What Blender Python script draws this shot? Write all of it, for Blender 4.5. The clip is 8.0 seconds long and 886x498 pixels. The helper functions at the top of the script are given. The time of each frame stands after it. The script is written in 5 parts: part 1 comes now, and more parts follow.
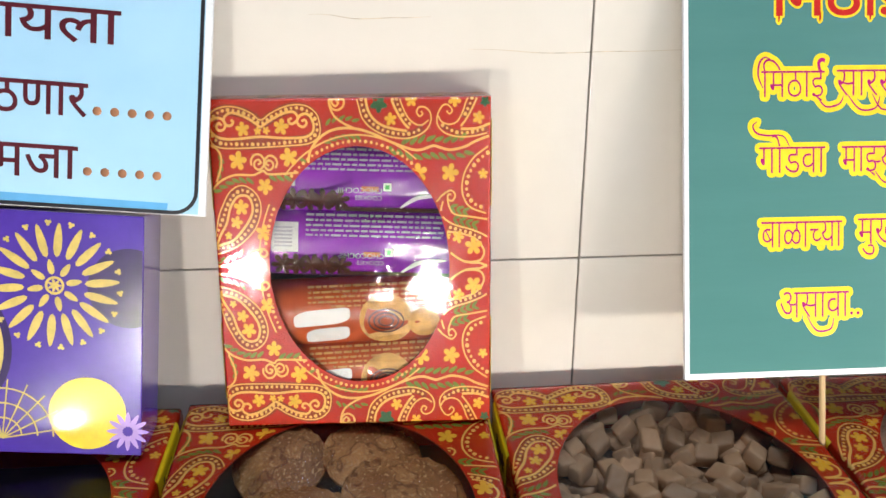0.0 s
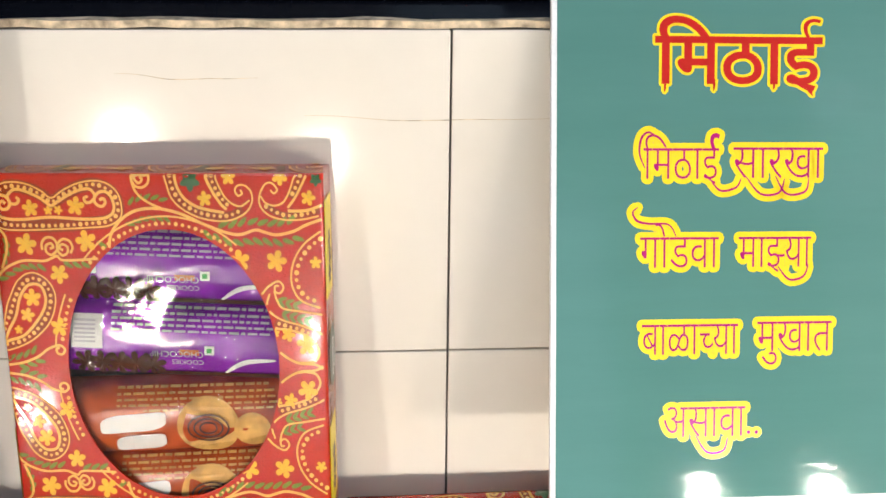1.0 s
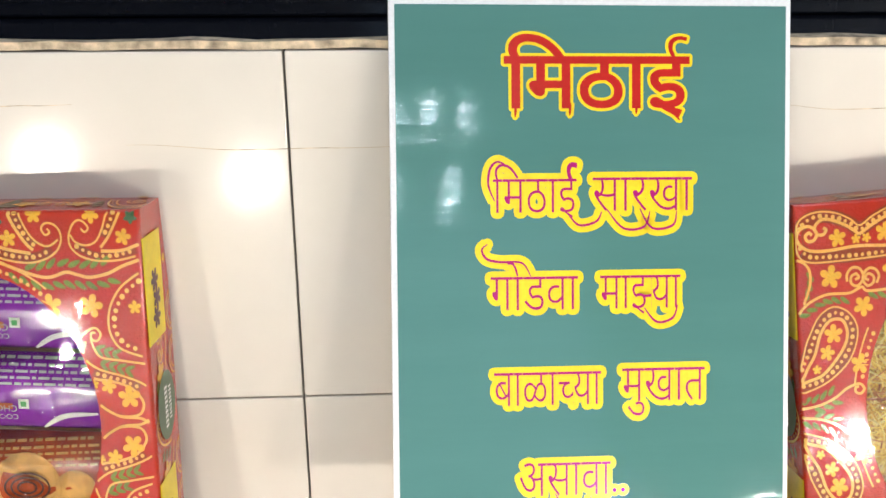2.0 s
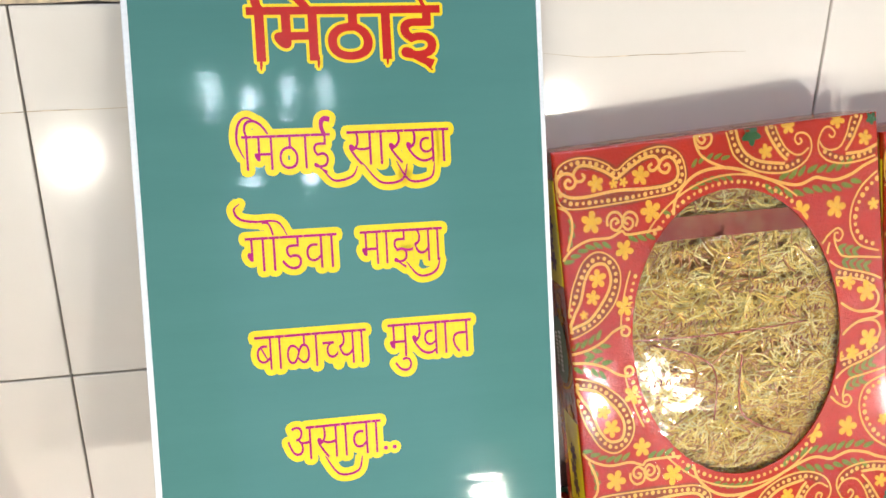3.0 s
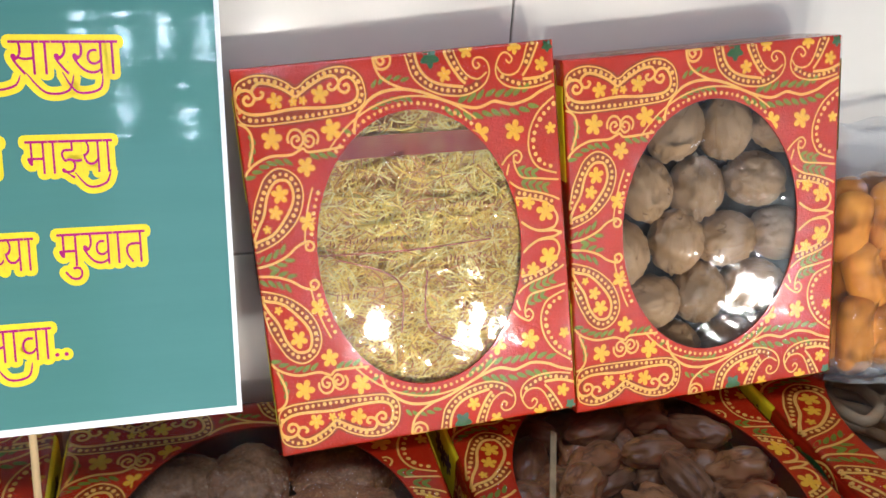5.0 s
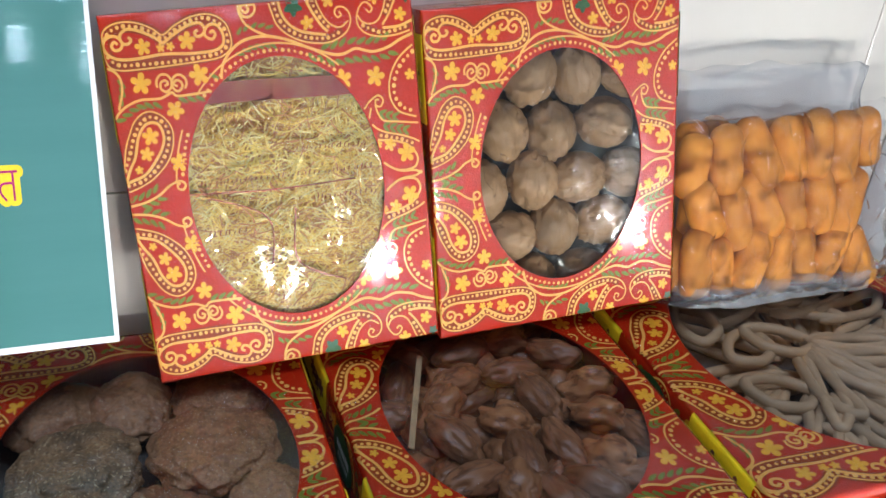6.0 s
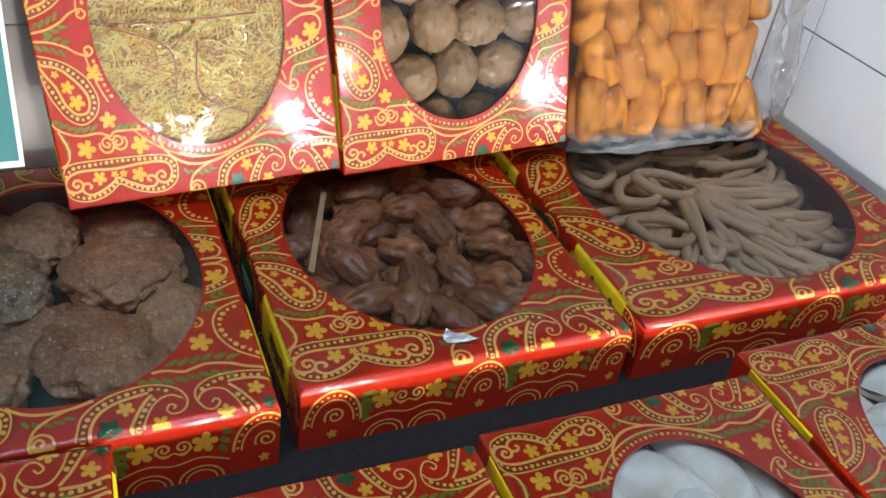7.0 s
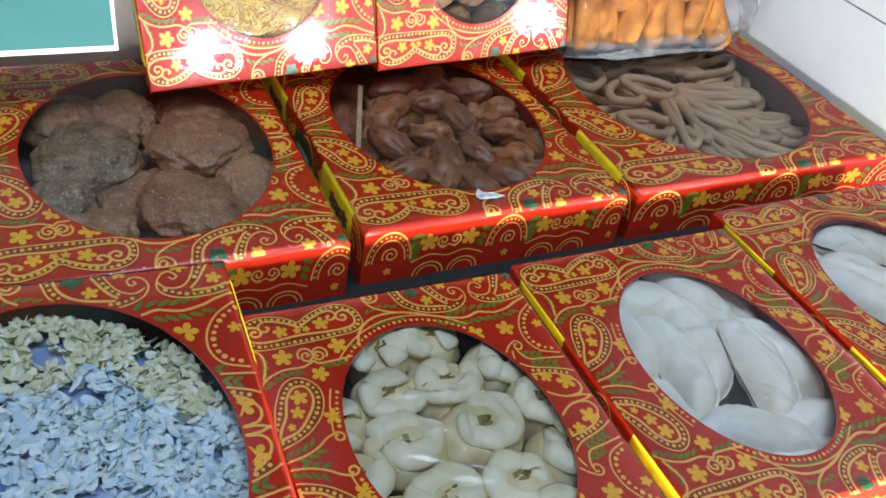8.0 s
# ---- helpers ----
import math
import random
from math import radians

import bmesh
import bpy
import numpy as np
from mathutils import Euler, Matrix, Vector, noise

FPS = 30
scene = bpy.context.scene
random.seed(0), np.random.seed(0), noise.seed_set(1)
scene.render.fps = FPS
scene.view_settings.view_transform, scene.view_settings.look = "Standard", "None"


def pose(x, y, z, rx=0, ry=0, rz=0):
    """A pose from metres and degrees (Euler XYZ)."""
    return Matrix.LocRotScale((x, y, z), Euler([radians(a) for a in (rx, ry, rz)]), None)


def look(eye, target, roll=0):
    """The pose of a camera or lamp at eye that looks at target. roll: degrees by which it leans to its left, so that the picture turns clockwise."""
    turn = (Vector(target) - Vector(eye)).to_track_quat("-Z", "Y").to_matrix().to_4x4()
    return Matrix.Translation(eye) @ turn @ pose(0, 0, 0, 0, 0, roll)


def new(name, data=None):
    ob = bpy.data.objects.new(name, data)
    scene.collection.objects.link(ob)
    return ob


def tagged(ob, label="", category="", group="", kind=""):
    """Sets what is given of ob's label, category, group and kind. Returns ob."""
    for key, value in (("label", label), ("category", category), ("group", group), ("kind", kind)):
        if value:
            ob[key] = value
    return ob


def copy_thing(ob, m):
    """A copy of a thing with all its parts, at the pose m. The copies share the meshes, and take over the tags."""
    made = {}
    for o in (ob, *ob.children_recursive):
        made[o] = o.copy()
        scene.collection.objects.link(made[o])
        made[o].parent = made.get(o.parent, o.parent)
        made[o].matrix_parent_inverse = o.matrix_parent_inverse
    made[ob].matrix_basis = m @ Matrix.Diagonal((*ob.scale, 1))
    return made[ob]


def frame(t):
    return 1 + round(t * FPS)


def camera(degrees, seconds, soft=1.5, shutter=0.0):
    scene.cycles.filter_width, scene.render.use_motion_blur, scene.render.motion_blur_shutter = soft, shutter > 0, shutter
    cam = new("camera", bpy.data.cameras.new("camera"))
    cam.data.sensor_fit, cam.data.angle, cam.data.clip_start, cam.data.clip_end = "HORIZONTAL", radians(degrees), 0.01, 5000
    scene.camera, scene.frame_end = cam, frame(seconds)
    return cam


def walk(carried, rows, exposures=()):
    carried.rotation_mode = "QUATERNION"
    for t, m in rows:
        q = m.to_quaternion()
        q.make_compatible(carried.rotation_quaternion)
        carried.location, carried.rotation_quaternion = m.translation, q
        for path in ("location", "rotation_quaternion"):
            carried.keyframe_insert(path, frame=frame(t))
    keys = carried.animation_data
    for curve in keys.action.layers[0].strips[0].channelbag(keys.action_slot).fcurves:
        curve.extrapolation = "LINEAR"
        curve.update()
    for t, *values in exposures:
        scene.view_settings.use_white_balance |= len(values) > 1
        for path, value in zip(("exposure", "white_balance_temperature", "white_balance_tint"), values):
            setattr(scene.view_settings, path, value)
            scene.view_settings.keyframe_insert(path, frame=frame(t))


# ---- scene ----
cam = camera(52.06, 8.0)
ROWS = [
    (0.0, -0.0173, 0.0844, 0.4091, -4.254, -22.444, 0.126),
    (0.5, 0.0163, 0.1120, 0.4161, -4.956, -21.665, -0.066),
    (1.0, 0.0940, 0.1805, 0.4280, -3.334, -22.272, -0.544),
    (1.2, 0.1154, 0.1964, 0.4320, -3.570, -22.373, -0.991),
    (2.3, 0.2036, 0.2262, 0.4259, -3.984, -21.624, 0.268),
    (2.5, 0.2161, 0.2232, 0.4273, -5.647, -21.787, 0.714),
    (3.0, 0.2492, 0.2222, 0.4115, -11.105, -22.881, -0.393),
    (3.5, 0.2919, 0.2139, 0.4123, -11.673, -21.755, -0.657),
    (4.0, 0.3247, 0.2086, 0.4070, -12.177, -22.086, -0.923),
    (4.5, 0.3492, 0.1952, 0.4049, -12.991, -23.068, -1.432),
    (4.7, 0.3602, 0.1850, 0.3998, -14.160, -24.169, -2.163),
    (5.8, 0.3882, 0.1294, 0.4195, -18.360, -28.420, -4.463),
    (6.0, 0.3924, 0.1224, 0.4232, -20.044, -29.175, -5.064),
    (6.5, 0.4055, 0.0892, 0.4266, -22.475, -29.781, -5.751),
    (7.0, 0.4064, 0.0666, 0.4136, -22.744, -35.980, -7.260),
    (7.5, 0.3617, 0.0252, 0.4213, -24.020, -36.719, -8.764),
    (8.0, 0.3026, -0.0295, 0.4217, -25.083, -38.218, -8.939),
]
EXPOSURES = [(0.0, 0.21, 6150, 11), (1.0, 0.18, 6450, 12), (2.5, 0.06, 6200, 11), (3.5, 0.04, 6100, 11), (4.5, 0.03, 5950, 11), (6.0, 0.05, 5600, 9), (7.0, 0.16, 5600, 9), (8.0, 0.44, 5550, 8)]
walk(cam, [(t, pose(x, y, z, 90 + pitch, roll, yaw)) for t, x, y, z, yaw, pitch, roll in ROWS], EXPOSURES)

# ---- light: ceiling tubes of the room, and a row of small bulbs on the table's front edge ----
world = bpy.data.worlds.new("world")
scene.world = world
world.use_nodes = True
world.node_tree.nodes["Background"].inputs[0].default_value = (0.8, 0.9, 1.0, 1)
world.node_tree.nodes["Background"].inputs[1].default_value = 0.1


def lamp(name, kind, m, energy, colour, size, size_y=None):
    data = bpy.data.lights.new(name, kind)
    data.energy, data.color = energy, colour
    if kind == "AREA":
        data.shape, data.size, data.size_y = "RECTANGLE", size, size_y or size
    else:
        data.shadow_soft_size = size
    ob = new(name, data)
    ob.matrix_world = m
    return tagged(ob, kind="structure")


lamp("ceiling_tube", "AREA", look((0.3, -0.15, 2.1), (0.4, 0.45, 0.0)), 20, (0.76, 0.87, 1.0), 1.6, 0.5)
for bx, bz in ((0.14, 1.40), (0.26, 1.37), (0.38, 1.39), (0.50, 1.38), (0.25, 1.15), (0.44, 1.12)):
    lamp("chandelier_bulb", "POINT", pose(bx, -1.6, bz), 1.3, (0.80, 0.92, 1.0), 0.013)
# added blue area light without a known source, tints what the sign reflects
lamp("sign_blue_fill", "AREA", look((0.62, -2.5, 0.75), (0.62, 0.6, 0.7)), 3, (0.50, 0.75, 1.0), 1.0, 1.3)
for bx, by, bz, be in ((-0.265, 0.0, 0.095, 6.2), (0.0, -0.02, 0.06, 6.0), (0.495, -0.02, 0.098, 5.6), (0.645, 0.0, 0.105, 5.4), (1.02, 0.02, 0.07, 5.6), (-0.345, 0.20, 0.016, 1.6)):
    lamp("display_bulb", "POINT", pose(bx, by, bz), be, (1.0, 0.91, 0.77), 0.012)


# ---- materials ----
def material(name, colour, rough=0.5, metal=0.0, vary=0.12, scale=60.0, bump=0.0, bump_scale=400.0, coat=0.0, other=None, spec=0.5, per_object=0.0, sub=0.0, anis=(1, 1, 1), fine=0.06, speck=None, crease=None):
    """A principled surface with colour variation at two scales and a fine relief."""
    m = bpy.data.materials.new(name)
    m.use_nodes = True
    nt = m.node_tree
    N, L = nt.nodes, nt.links
    b = N["Principled BSDF"]
    b.inputs["Roughness"].default_value, b.inputs["Metallic"].default_value = rough, metal
    b.inputs["Specular IOR Level"].default_value = spec
    b.inputs["Coat Weight"].default_value, b.inputs["Coat Roughness"].default_value = coat, 0.10
    if sub:
        b.inputs["Subsurface Weight"].default_value = sub
        b.inputs["Subsurface Radius"].default_value = (0.004, 0.003, 0.002)
    tc = N.new("ShaderNodeTexCoord")
    mp = N.new("ShaderNodeMapping")
    mp.inputs["Scale"].default_value = anis
    L.new(tc.outputs["Object"], mp.inputs[0])
    big = N.new("ShaderNodeTexNoise")
    big.inputs["Scale"].default_value, big.inputs["Detail"].default_value = scale, 4
    small = N.new("ShaderNodeTexNoise")
    small.inputs["Scale"].default_value, small.inputs["Detail"].default_value = scale * 9, 3
    L.new(mp.outputs[0], big.inputs["Vector"])
    L.new(mp.outputs[0], small.inputs["Vector"])
    mix = N.new("ShaderNodeMix")
    mix.data_type = "RGBA"
    c2 = other or tuple(max(0.0, c * (1 - 2.5 * vary)) for c in colour)
    mix.inputs["A"].default_value, mix.inputs["B"].default_value = (*colour, 1), (*c2, 1)
    ramp = N.new("ShaderNodeMapRange")
    ramp.inputs["From Min"].default_value, ramp.inputs["From Max"].default_value = 0.35, 0.7
    L.new(big.outputs["Fac"], ramp.inputs["Value"])
    L.new(ramp.outputs[0], mix.inputs["Factor"])
    hsv = N.new("ShaderNodeHueSaturation")
    val = N.new("ShaderNodeMapRange")
    val.inputs["To Min"].default_value, val.inputs["To Max"].default_value = 1 - fine * 2, 1 + fine * 2
    L.new(small.outputs["Fac"], val.inputs["Value"])
    if per_object:
        info = N.new("ShaderNodeObjectInfo")
        r = N.new("ShaderNodeMapRange")
        r.inputs["To Min"].default_value, r.inputs["To Max"].default_value = 1 - per_object, 1 + per_object
        L.new(info.outputs["Random"], r.inputs["Value"])
        mul = N.new("ShaderNodeMath")
        mul.operation = "MULTIPLY"
        L.new(val.outputs[0], mul.inputs[0])
        L.new(r.outputs[0], mul.inputs[1])
        L.new(mul.outputs[0], hsv.inputs["Value"])
    else:
        L.new(val.outputs[0], hsv.inputs["Value"])
    L.new(mix.outputs["Result"], hsv.inputs["Color"])
    shade = hsv.outputs[0]
    if speck:
        sc, size, cut = speck
        sn = N.new("ShaderNodeTexNoise")
        sn.inputs["Scale"].default_value, sn.inputs["Detail"].default_value = size, 1
        L.new(mp.outputs[0], sn.inputs["Vector"])
        sr = N.new("ShaderNodeMapRange")
        sr.inputs["From Min"].default_value, sr.inputs["From Max"].default_value = cut, cut + 0.05
        L.new(sn.outputs["Fac"], sr.inputs["Value"])
        sm = N.new("ShaderNodeMix")
        sm.data_type = "RGBA"
        sm.inputs["B"].default_value = (*sc, 1)
        L.new(sr.outputs[0], sm.inputs["Factor"])
        L.new(shade, sm.inputs["A"])
        shade = sm.outputs["Result"]
    if crease:
        cc, size, wide, stretch = crease
        cm = N.new("ShaderNodeMapping")
        cm.inputs["Scale"].default_value = stretch
        L.new(tc.outputs["Object"], cm.inputs[0])
        cn, ca, cb, cr = N.new("ShaderNodeTexNoise"), N.new("ShaderNodeMath"), N.new("ShaderNodeMath"), N.new("ShaderNodeMapRange")
        cn.inputs["Scale"].default_value, cn.inputs["Detail"].default_value = size, 2
        L.new(cm.outputs[0], cn.inputs["Vector"])
        ca.operation, ca.inputs[1].default_value = "SUBTRACT", 0.5
        cb.operation = "ABSOLUTE"
        L.new(cn.outputs["Fac"], ca.inputs[0])
        L.new(ca.outputs[0], cb.inputs[0])
        cr.inputs["From Min"].default_value, cr.inputs["From Max"].default_value = wide, 0.0
        L.new(cb.outputs[0], cr.inputs["Value"])
        km = N.new("ShaderNodeMix")
        km.data_type = "RGBA"
        km.inputs["B"].default_value = (*cc, 1)
        L.new(cr.outputs[0], km.inputs["Factor"])
        L.new(shade, km.inputs["A"])
        shade = km.outputs["Result"]
    L.new(shade, b.inputs["Base Color"])
    if bump:
        bn = N.new("ShaderNodeTexNoise")
        bn.inputs["Scale"].default_value, bn.inputs["Detail"].default_value = bump_scale, 4
        L.new(mp.outputs[0], bn.inputs["Vector"])
        bp = N.new("ShaderNodeBump")
        bp.inputs["Strength"].default_value, bp.inputs["Distance"].default_value = bump, 0.001
        L.new(bn.outputs["Fac"], bp.inputs["Height"])
        L.new(bp.outputs[0], b.inputs["Normal"])
    return m


def film_material(name, tint, gloss_rough, bump, scale, haze=0.0, ior=1.45):
    """Clear plastic film: see-through, with mirror-like gloss on its wrinkles."""
    m = bpy.data.materials.new(name)
    m.use_nodes = True
    nt = m.node_tree
    N, L = nt.nodes, nt.links
    N.remove(N["Principled BSDF"])
    out = N["Material Output"]
    tr, gl, df = N.new("ShaderNodeBsdfTransparent"), N.new("ShaderNodeBsdfGlossy"), N.new("ShaderNodeBsdfDiffuse")
    tr.inputs[0].default_value = (*tint, 1)
    gl.inputs["Roughness"].default_value = gloss_rough
    df.inputs[0].default_value = (0.8, 0.82, 0.85, 1)
    fr = N.new("ShaderNodeFresnel")
    fr.inputs["IOR"].default_value = ior
    tc, nz, bp = N.new("ShaderNodeTexCoord"), N.new("ShaderNodeTexNoise"), N.new("ShaderNodeBump")
    nz.inputs["Scale"].default_value, nz.inputs["Detail"].default_value, nz.inputs["Distortion"].default_value = scale, 3, 0.8
    bp.inputs["Strength"].default_value, bp.inputs["Distance"].default_value = bump, 0.003
    L.new(tc.outputs["Object"], nz.inputs["Vector"])
    L.new(nz.outputs["Fac"], bp.inputs["Height"])
    L.new(bp.outputs[0], gl.inputs["Normal"])
    L.new(bp.outputs[0], fr.inputs["Normal"])
    a, c = N.new("ShaderNodeMixShader"), N.new("ShaderNodeMixShader")
    a.inputs[0].default_value = haze
    L.new(tr.outputs[0], a.inputs[1])
    L.new(df.outputs[0], a.inputs[2])
    L.new(fr.outputs[0], c.inputs[0])
    L.new(a.outputs[0], c.inputs[1])
    L.new(gl.outputs[0], c.inputs[2])
    L.new(c.outputs[0], out.inputs["Surface"])
    return m


RED = material("red_laminated_card", (0.50, 0.024, 0.005), 0.22, vary=0.1, scale=25, bump=0.50, bump_scale=720, coat=0.6, spec=0.35, other=(0.40, 0.018, 0.003))
GOLD = material("gold_print", (0.90, 0.47, 0.09), 0.22, vary=0.06, scale=80, coat=0.6, spec=0.35, bump=0.50, bump_scale=720)
FLOWER = material("yellow_print", (0.88, 0.45, 0.03), 0.22, vary=0.06, scale=80, coat=0.6, spec=0.35, bump=0.50, bump_scale=720)
LEAF = material("green_print", (0.20, 0.23, 0.022), 0.22, vary=0.15, scale=80, coat=0.6, spec=0.35, bump=0.50, bump_scale=720)
DGREEN = material("dark_green_print", (0.03, 0.11, 0.025), 0.3, coat=0.25)
LABEL = material("yellow_label", (0.85, 0.66, 0.01), 0.35, vary=0.06)
PLUM = material("purple_brown_print", (0.13, 0.04, 0.06), 0.4)
INSIDE = material("grey_card_inside", (0.13, 0.115, 0.10), 0.8, vary=0.1)
WHITE_INK = material("white_print", (0.82, 0.82, 0.8), 0.4, vary=0.03)
FILM = film_material("clear_window_film", (0.97, 0.97, 0.97), 0.05, 0.75, 20, haze=0.004)
WRAP = film_material("cling_wrap", (0.99, 0.99, 0.99), 0.05, 0.34, 22, haze=0.0, ior=1.25)
FILM_TIGHT = film_material("flat_window_film", (0.94, 0.94, 0.95), 0.045, 0.13, 20, haze=0.003, ior=1.38)
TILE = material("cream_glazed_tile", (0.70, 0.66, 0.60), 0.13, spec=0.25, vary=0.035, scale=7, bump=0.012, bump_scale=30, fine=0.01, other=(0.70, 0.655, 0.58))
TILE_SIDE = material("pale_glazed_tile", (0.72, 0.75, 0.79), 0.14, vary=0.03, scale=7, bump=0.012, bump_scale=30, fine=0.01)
SHADE = material("rust_red_print", (0.30, 0.040, 0.006), 0.22, vary=0.1, scale=80, coat=0.6, spec=0.35, bump=0.50, bump_scale=720)
# blue-grey base colour holds the shade at the foot of the side wall
WALL_FOOT_SHADE = material("blue_grey_foot_shade", (0.36, 0.39, 0.50), 0.3, vary=0.06, scale=12)
GROUT = material("dark_grout", (0.38, 0.35, 0.32), 0.9, vary=0.2)
NOSE = material("worn_tile_edge", (0.72, 0.58, 0.40), 0.7, vary=0.3, scale=120, bump=0.3)
GRANITE = material("black_granite", (0.006, 0.007, 0.011), 0.10, vary=0.3, scale=300, other=(0.012, 0.013, 0.02))
COUNTER = material("grey_speckled_counter", (0.030, 0.028, 0.028), 0.55, spec=0.2, vary=0.3, scale=260, other=(0.018, 0.018, 0.020), bump=0.2)
PLASTER = material("room_plaster", (0.50, 0.49, 0.47), 0.85, vary=0.05, scale=3)
FLOORING = material("room_floor_tile", (0.45, 0.42, 0.38), 0.4, vary=0.08, scale=4)
SIGN_GREEN = material("green_glossy_print", (0.084, 0.218, 0.202), 0.065, spec=0.5, vary=0.05, scale=9, fine=0.01, other=(0.076, 0.204, 0.188), bump=0.16, bump_scale=30, anis=(0.5, 4, 1))
SIGN_WHITE = material("white_foam_board", (0.80, 0.81, 0.83), 0.4, vary=0.03)
INK_RED = material("red_ink", (0.50, 0.018, 0.012), 0.25, vary=0.06)
INK_YELLOW = material("yellow_ink", (0.88, 0.66, 0.02), 0.25, vary=0.03)
INK_PINK = material("magenta_ink", (0.42, 0.012, 0.16), 0.25, vary=0.05)
WOOD = material("pale_wood_stick", (0.62, 0.45, 0.24), 0.6, vary=0.12, scale=80, anis=(1, 1, 0.05))
SKY_PRINT = material("light_blue_print", (0.36, 0.60, 0.80), 0.15, vary=0.04, scale=8, fine=0.01, other=(0.42, 0.66, 0.83))
BLUE_BAND = material("blue_print_band", (0.14, 0.42, 0.74), 0.15, vary=0.05, scale=10)
INK_BLACK = material("black_ink", (0.02, 0.02, 0.025), 0.3)
INK_MAROON = material("maroon_ink", (0.10, 0.012, 0.022), 0.3, vary=0.1)
COPPER = material("copper_dots", (0.45, 0.20, 0.10), 0.35, metal=0.5, vary=0.1)
PURPLE = material("purple_glossy_card", (0.075, 0.030, 0.36), 0.25, vary=0.12, scale=20, coat=1.0, bump=0.05, bump_scale=900, other=(0.05, 0.02, 0.26))
PURPLE_DARK = material("dark_purple_print", (0.03, 0.015, 0.10), 0.25, coat=0.3)
LILAC = material("lilac_print", (0.42, 0.26, 0.66), 0.3, coat=0.2)
OLD_GOLD = material("matt_gold_print", (0.62, 0.46, 0.11), 0.4, vary=0.1, scale=120)
SUN_YELLOW = material("bright_yellow_print", (0.85, 0.60, 0.02), 0.3, coat=1.0)


# ---- mesh helpers ----
def part(name, bm, mat, parent, label="", smooth=False):
    """One bmesh as one mesh object, under a thing or a part."""
    me = bpy.data.meshes.new(name)
    bm.to_mesh(me)
    bm.free()
    me.materials.append(mat)
    if smooth:
        me.shade_smooth()
    ob = new(name, me)
    ob.parent = parent
    if label:
        tagged(ob, label=label)
    return ob


def thing(name, m, label, category, group=""):
    ob = new(name)
    ob.empty_display_size = 0.02
    ob.matrix_basis = m
    return tagged(ob, label=label, category=category, group=group)


def single(name, bm, mat, m, label, category, group="", kind="", smooth=True):
    ob = part(name, bm, mat, None, smooth=smooth)
    ob.matrix_basis = m
    return tagged(ob, label=label, category=category, group=group, kind=kind)


def slab(x0, x1, y0, y1, z0, z1, bevel=0.0):
    bm = bmesh.new()
    bmesh.ops.create_cube(bm, size=1, matrix=Matrix.LocRotScale(((x0 + x1) / 2, (y0 + y1) / 2, (z0 + z1) / 2), None, (x1 - x0, y1 - y0, z1 - z0)))
    if bevel:
        bmesh.ops.bevel(bm, geom=bm.edges[:], offset=bevel, segments=2, affect="EDGES", profile=0.5)
    return bm


def structure(name, bm, mat, parent=None):
    return tagged(part(name, bm, mat, parent), kind="structure")


class Ink:
    """Flat printed shapes, gathered in one layer: lines, dots, blossoms, leaves."""

    def __init__(self, place, z):
        self.v, self.f, self.place, self.z, self.fat = [], [], place, z, 1.0

    def poly(self, pts):
        i = len(self.v)
        self.v += [self.place(x, y, self.z + 1e-6 * (len(self.f) % 40)) for x, y in pts]
        self.f.append(tuple(range(i, i + len(pts))))

    def line(self, pts, w, taper=False):
        if len(pts) < 2:
            return
        i, n = len(self.v), len(pts)
        for k, (x, y) in enumerate(pts):
            a, b = pts[max(k - 1, 0)], pts[min(k + 1, n - 1)]
            dx, dy = b[0] - a[0], b[1] - a[1]
            d = math.hypot(dx, dy) or 1
            h = self.fat * w / 2 * (0.35 + 0.65 * math.sin(math.pi * k / (n - 1)) if taper else 1)
            z = self.z + 1e-6 * (i % 37)
            self.v += [self.place(x - dy / d * h, y + dx / d * h, z), self.place(x + dy / d * h, y - dx / d * h, z)]
        self.f += [(i + 2 * k, i + 2 * k + 1, i + 2 * k + 3, i + 2 * k + 2) for k in range(n - 1)]

    def dot(self, x, y, r, n=7):
        self.poly([(x + r * math.cos(2 * math.pi * k / n), y + r * math.sin(2 * math.pi * k / n)) for k in range(n)])

    def blossom(self, x, y, r, turn=0.3, petals=5):
        pts = []
        for k in range(petals * 8):
            a = 2 * math.pi * k / (petals * 8)
            rr = r * (0.42 + 0.58 * abs(math.sin(petals * a / 2)) ** 0.7)
            pts.append((x + rr * math.cos(a + turn), y + rr * math.sin(a + turn)))
        i = len(self.v)
        z = self.z + 1e-6 * (i % 37)
        self.v.append(self.place(x, y, z))
        self.v += [self.place(px, py, z) for px, py in pts]
        n = len(pts)
        self.f += [(i, i + 1 + k, i + 1 + (k + 1) % n) for k in range(n)]

    def leaf(self, x, y, angle, length, fat=0.32):
        c, s = math.cos(angle), math.sin(angle)
        pts = []
        for k in range(12):
            a = 2 * math.pi * k / 12
            u, v = length * (0.5 - 0.5 * math.cos(a)), length * fat * math.sin(a) * (0.8 + 0.2 * math.cos(a))
            pts.append((x + c * u - s * v, y + s * u + c * v))
        self.poly(pts)

    def mesh(self, keep=None):
        bm = bmesh.new()
        vs = [bm.verts.new(p) for p in self.v]
        for f in self.f:
            if keep and not all(keep(self.v[k]) for k in f):
                continue
            try:
                bm.faces.new([vs[k] for k in f])
            except ValueError:
                pass
        bmesh.ops.delete(bm, geom=[v for v in bm.verts if not v.link_faces], context="VERTS")
        for f in bm.faces:
            f.normal_update()
        return bm


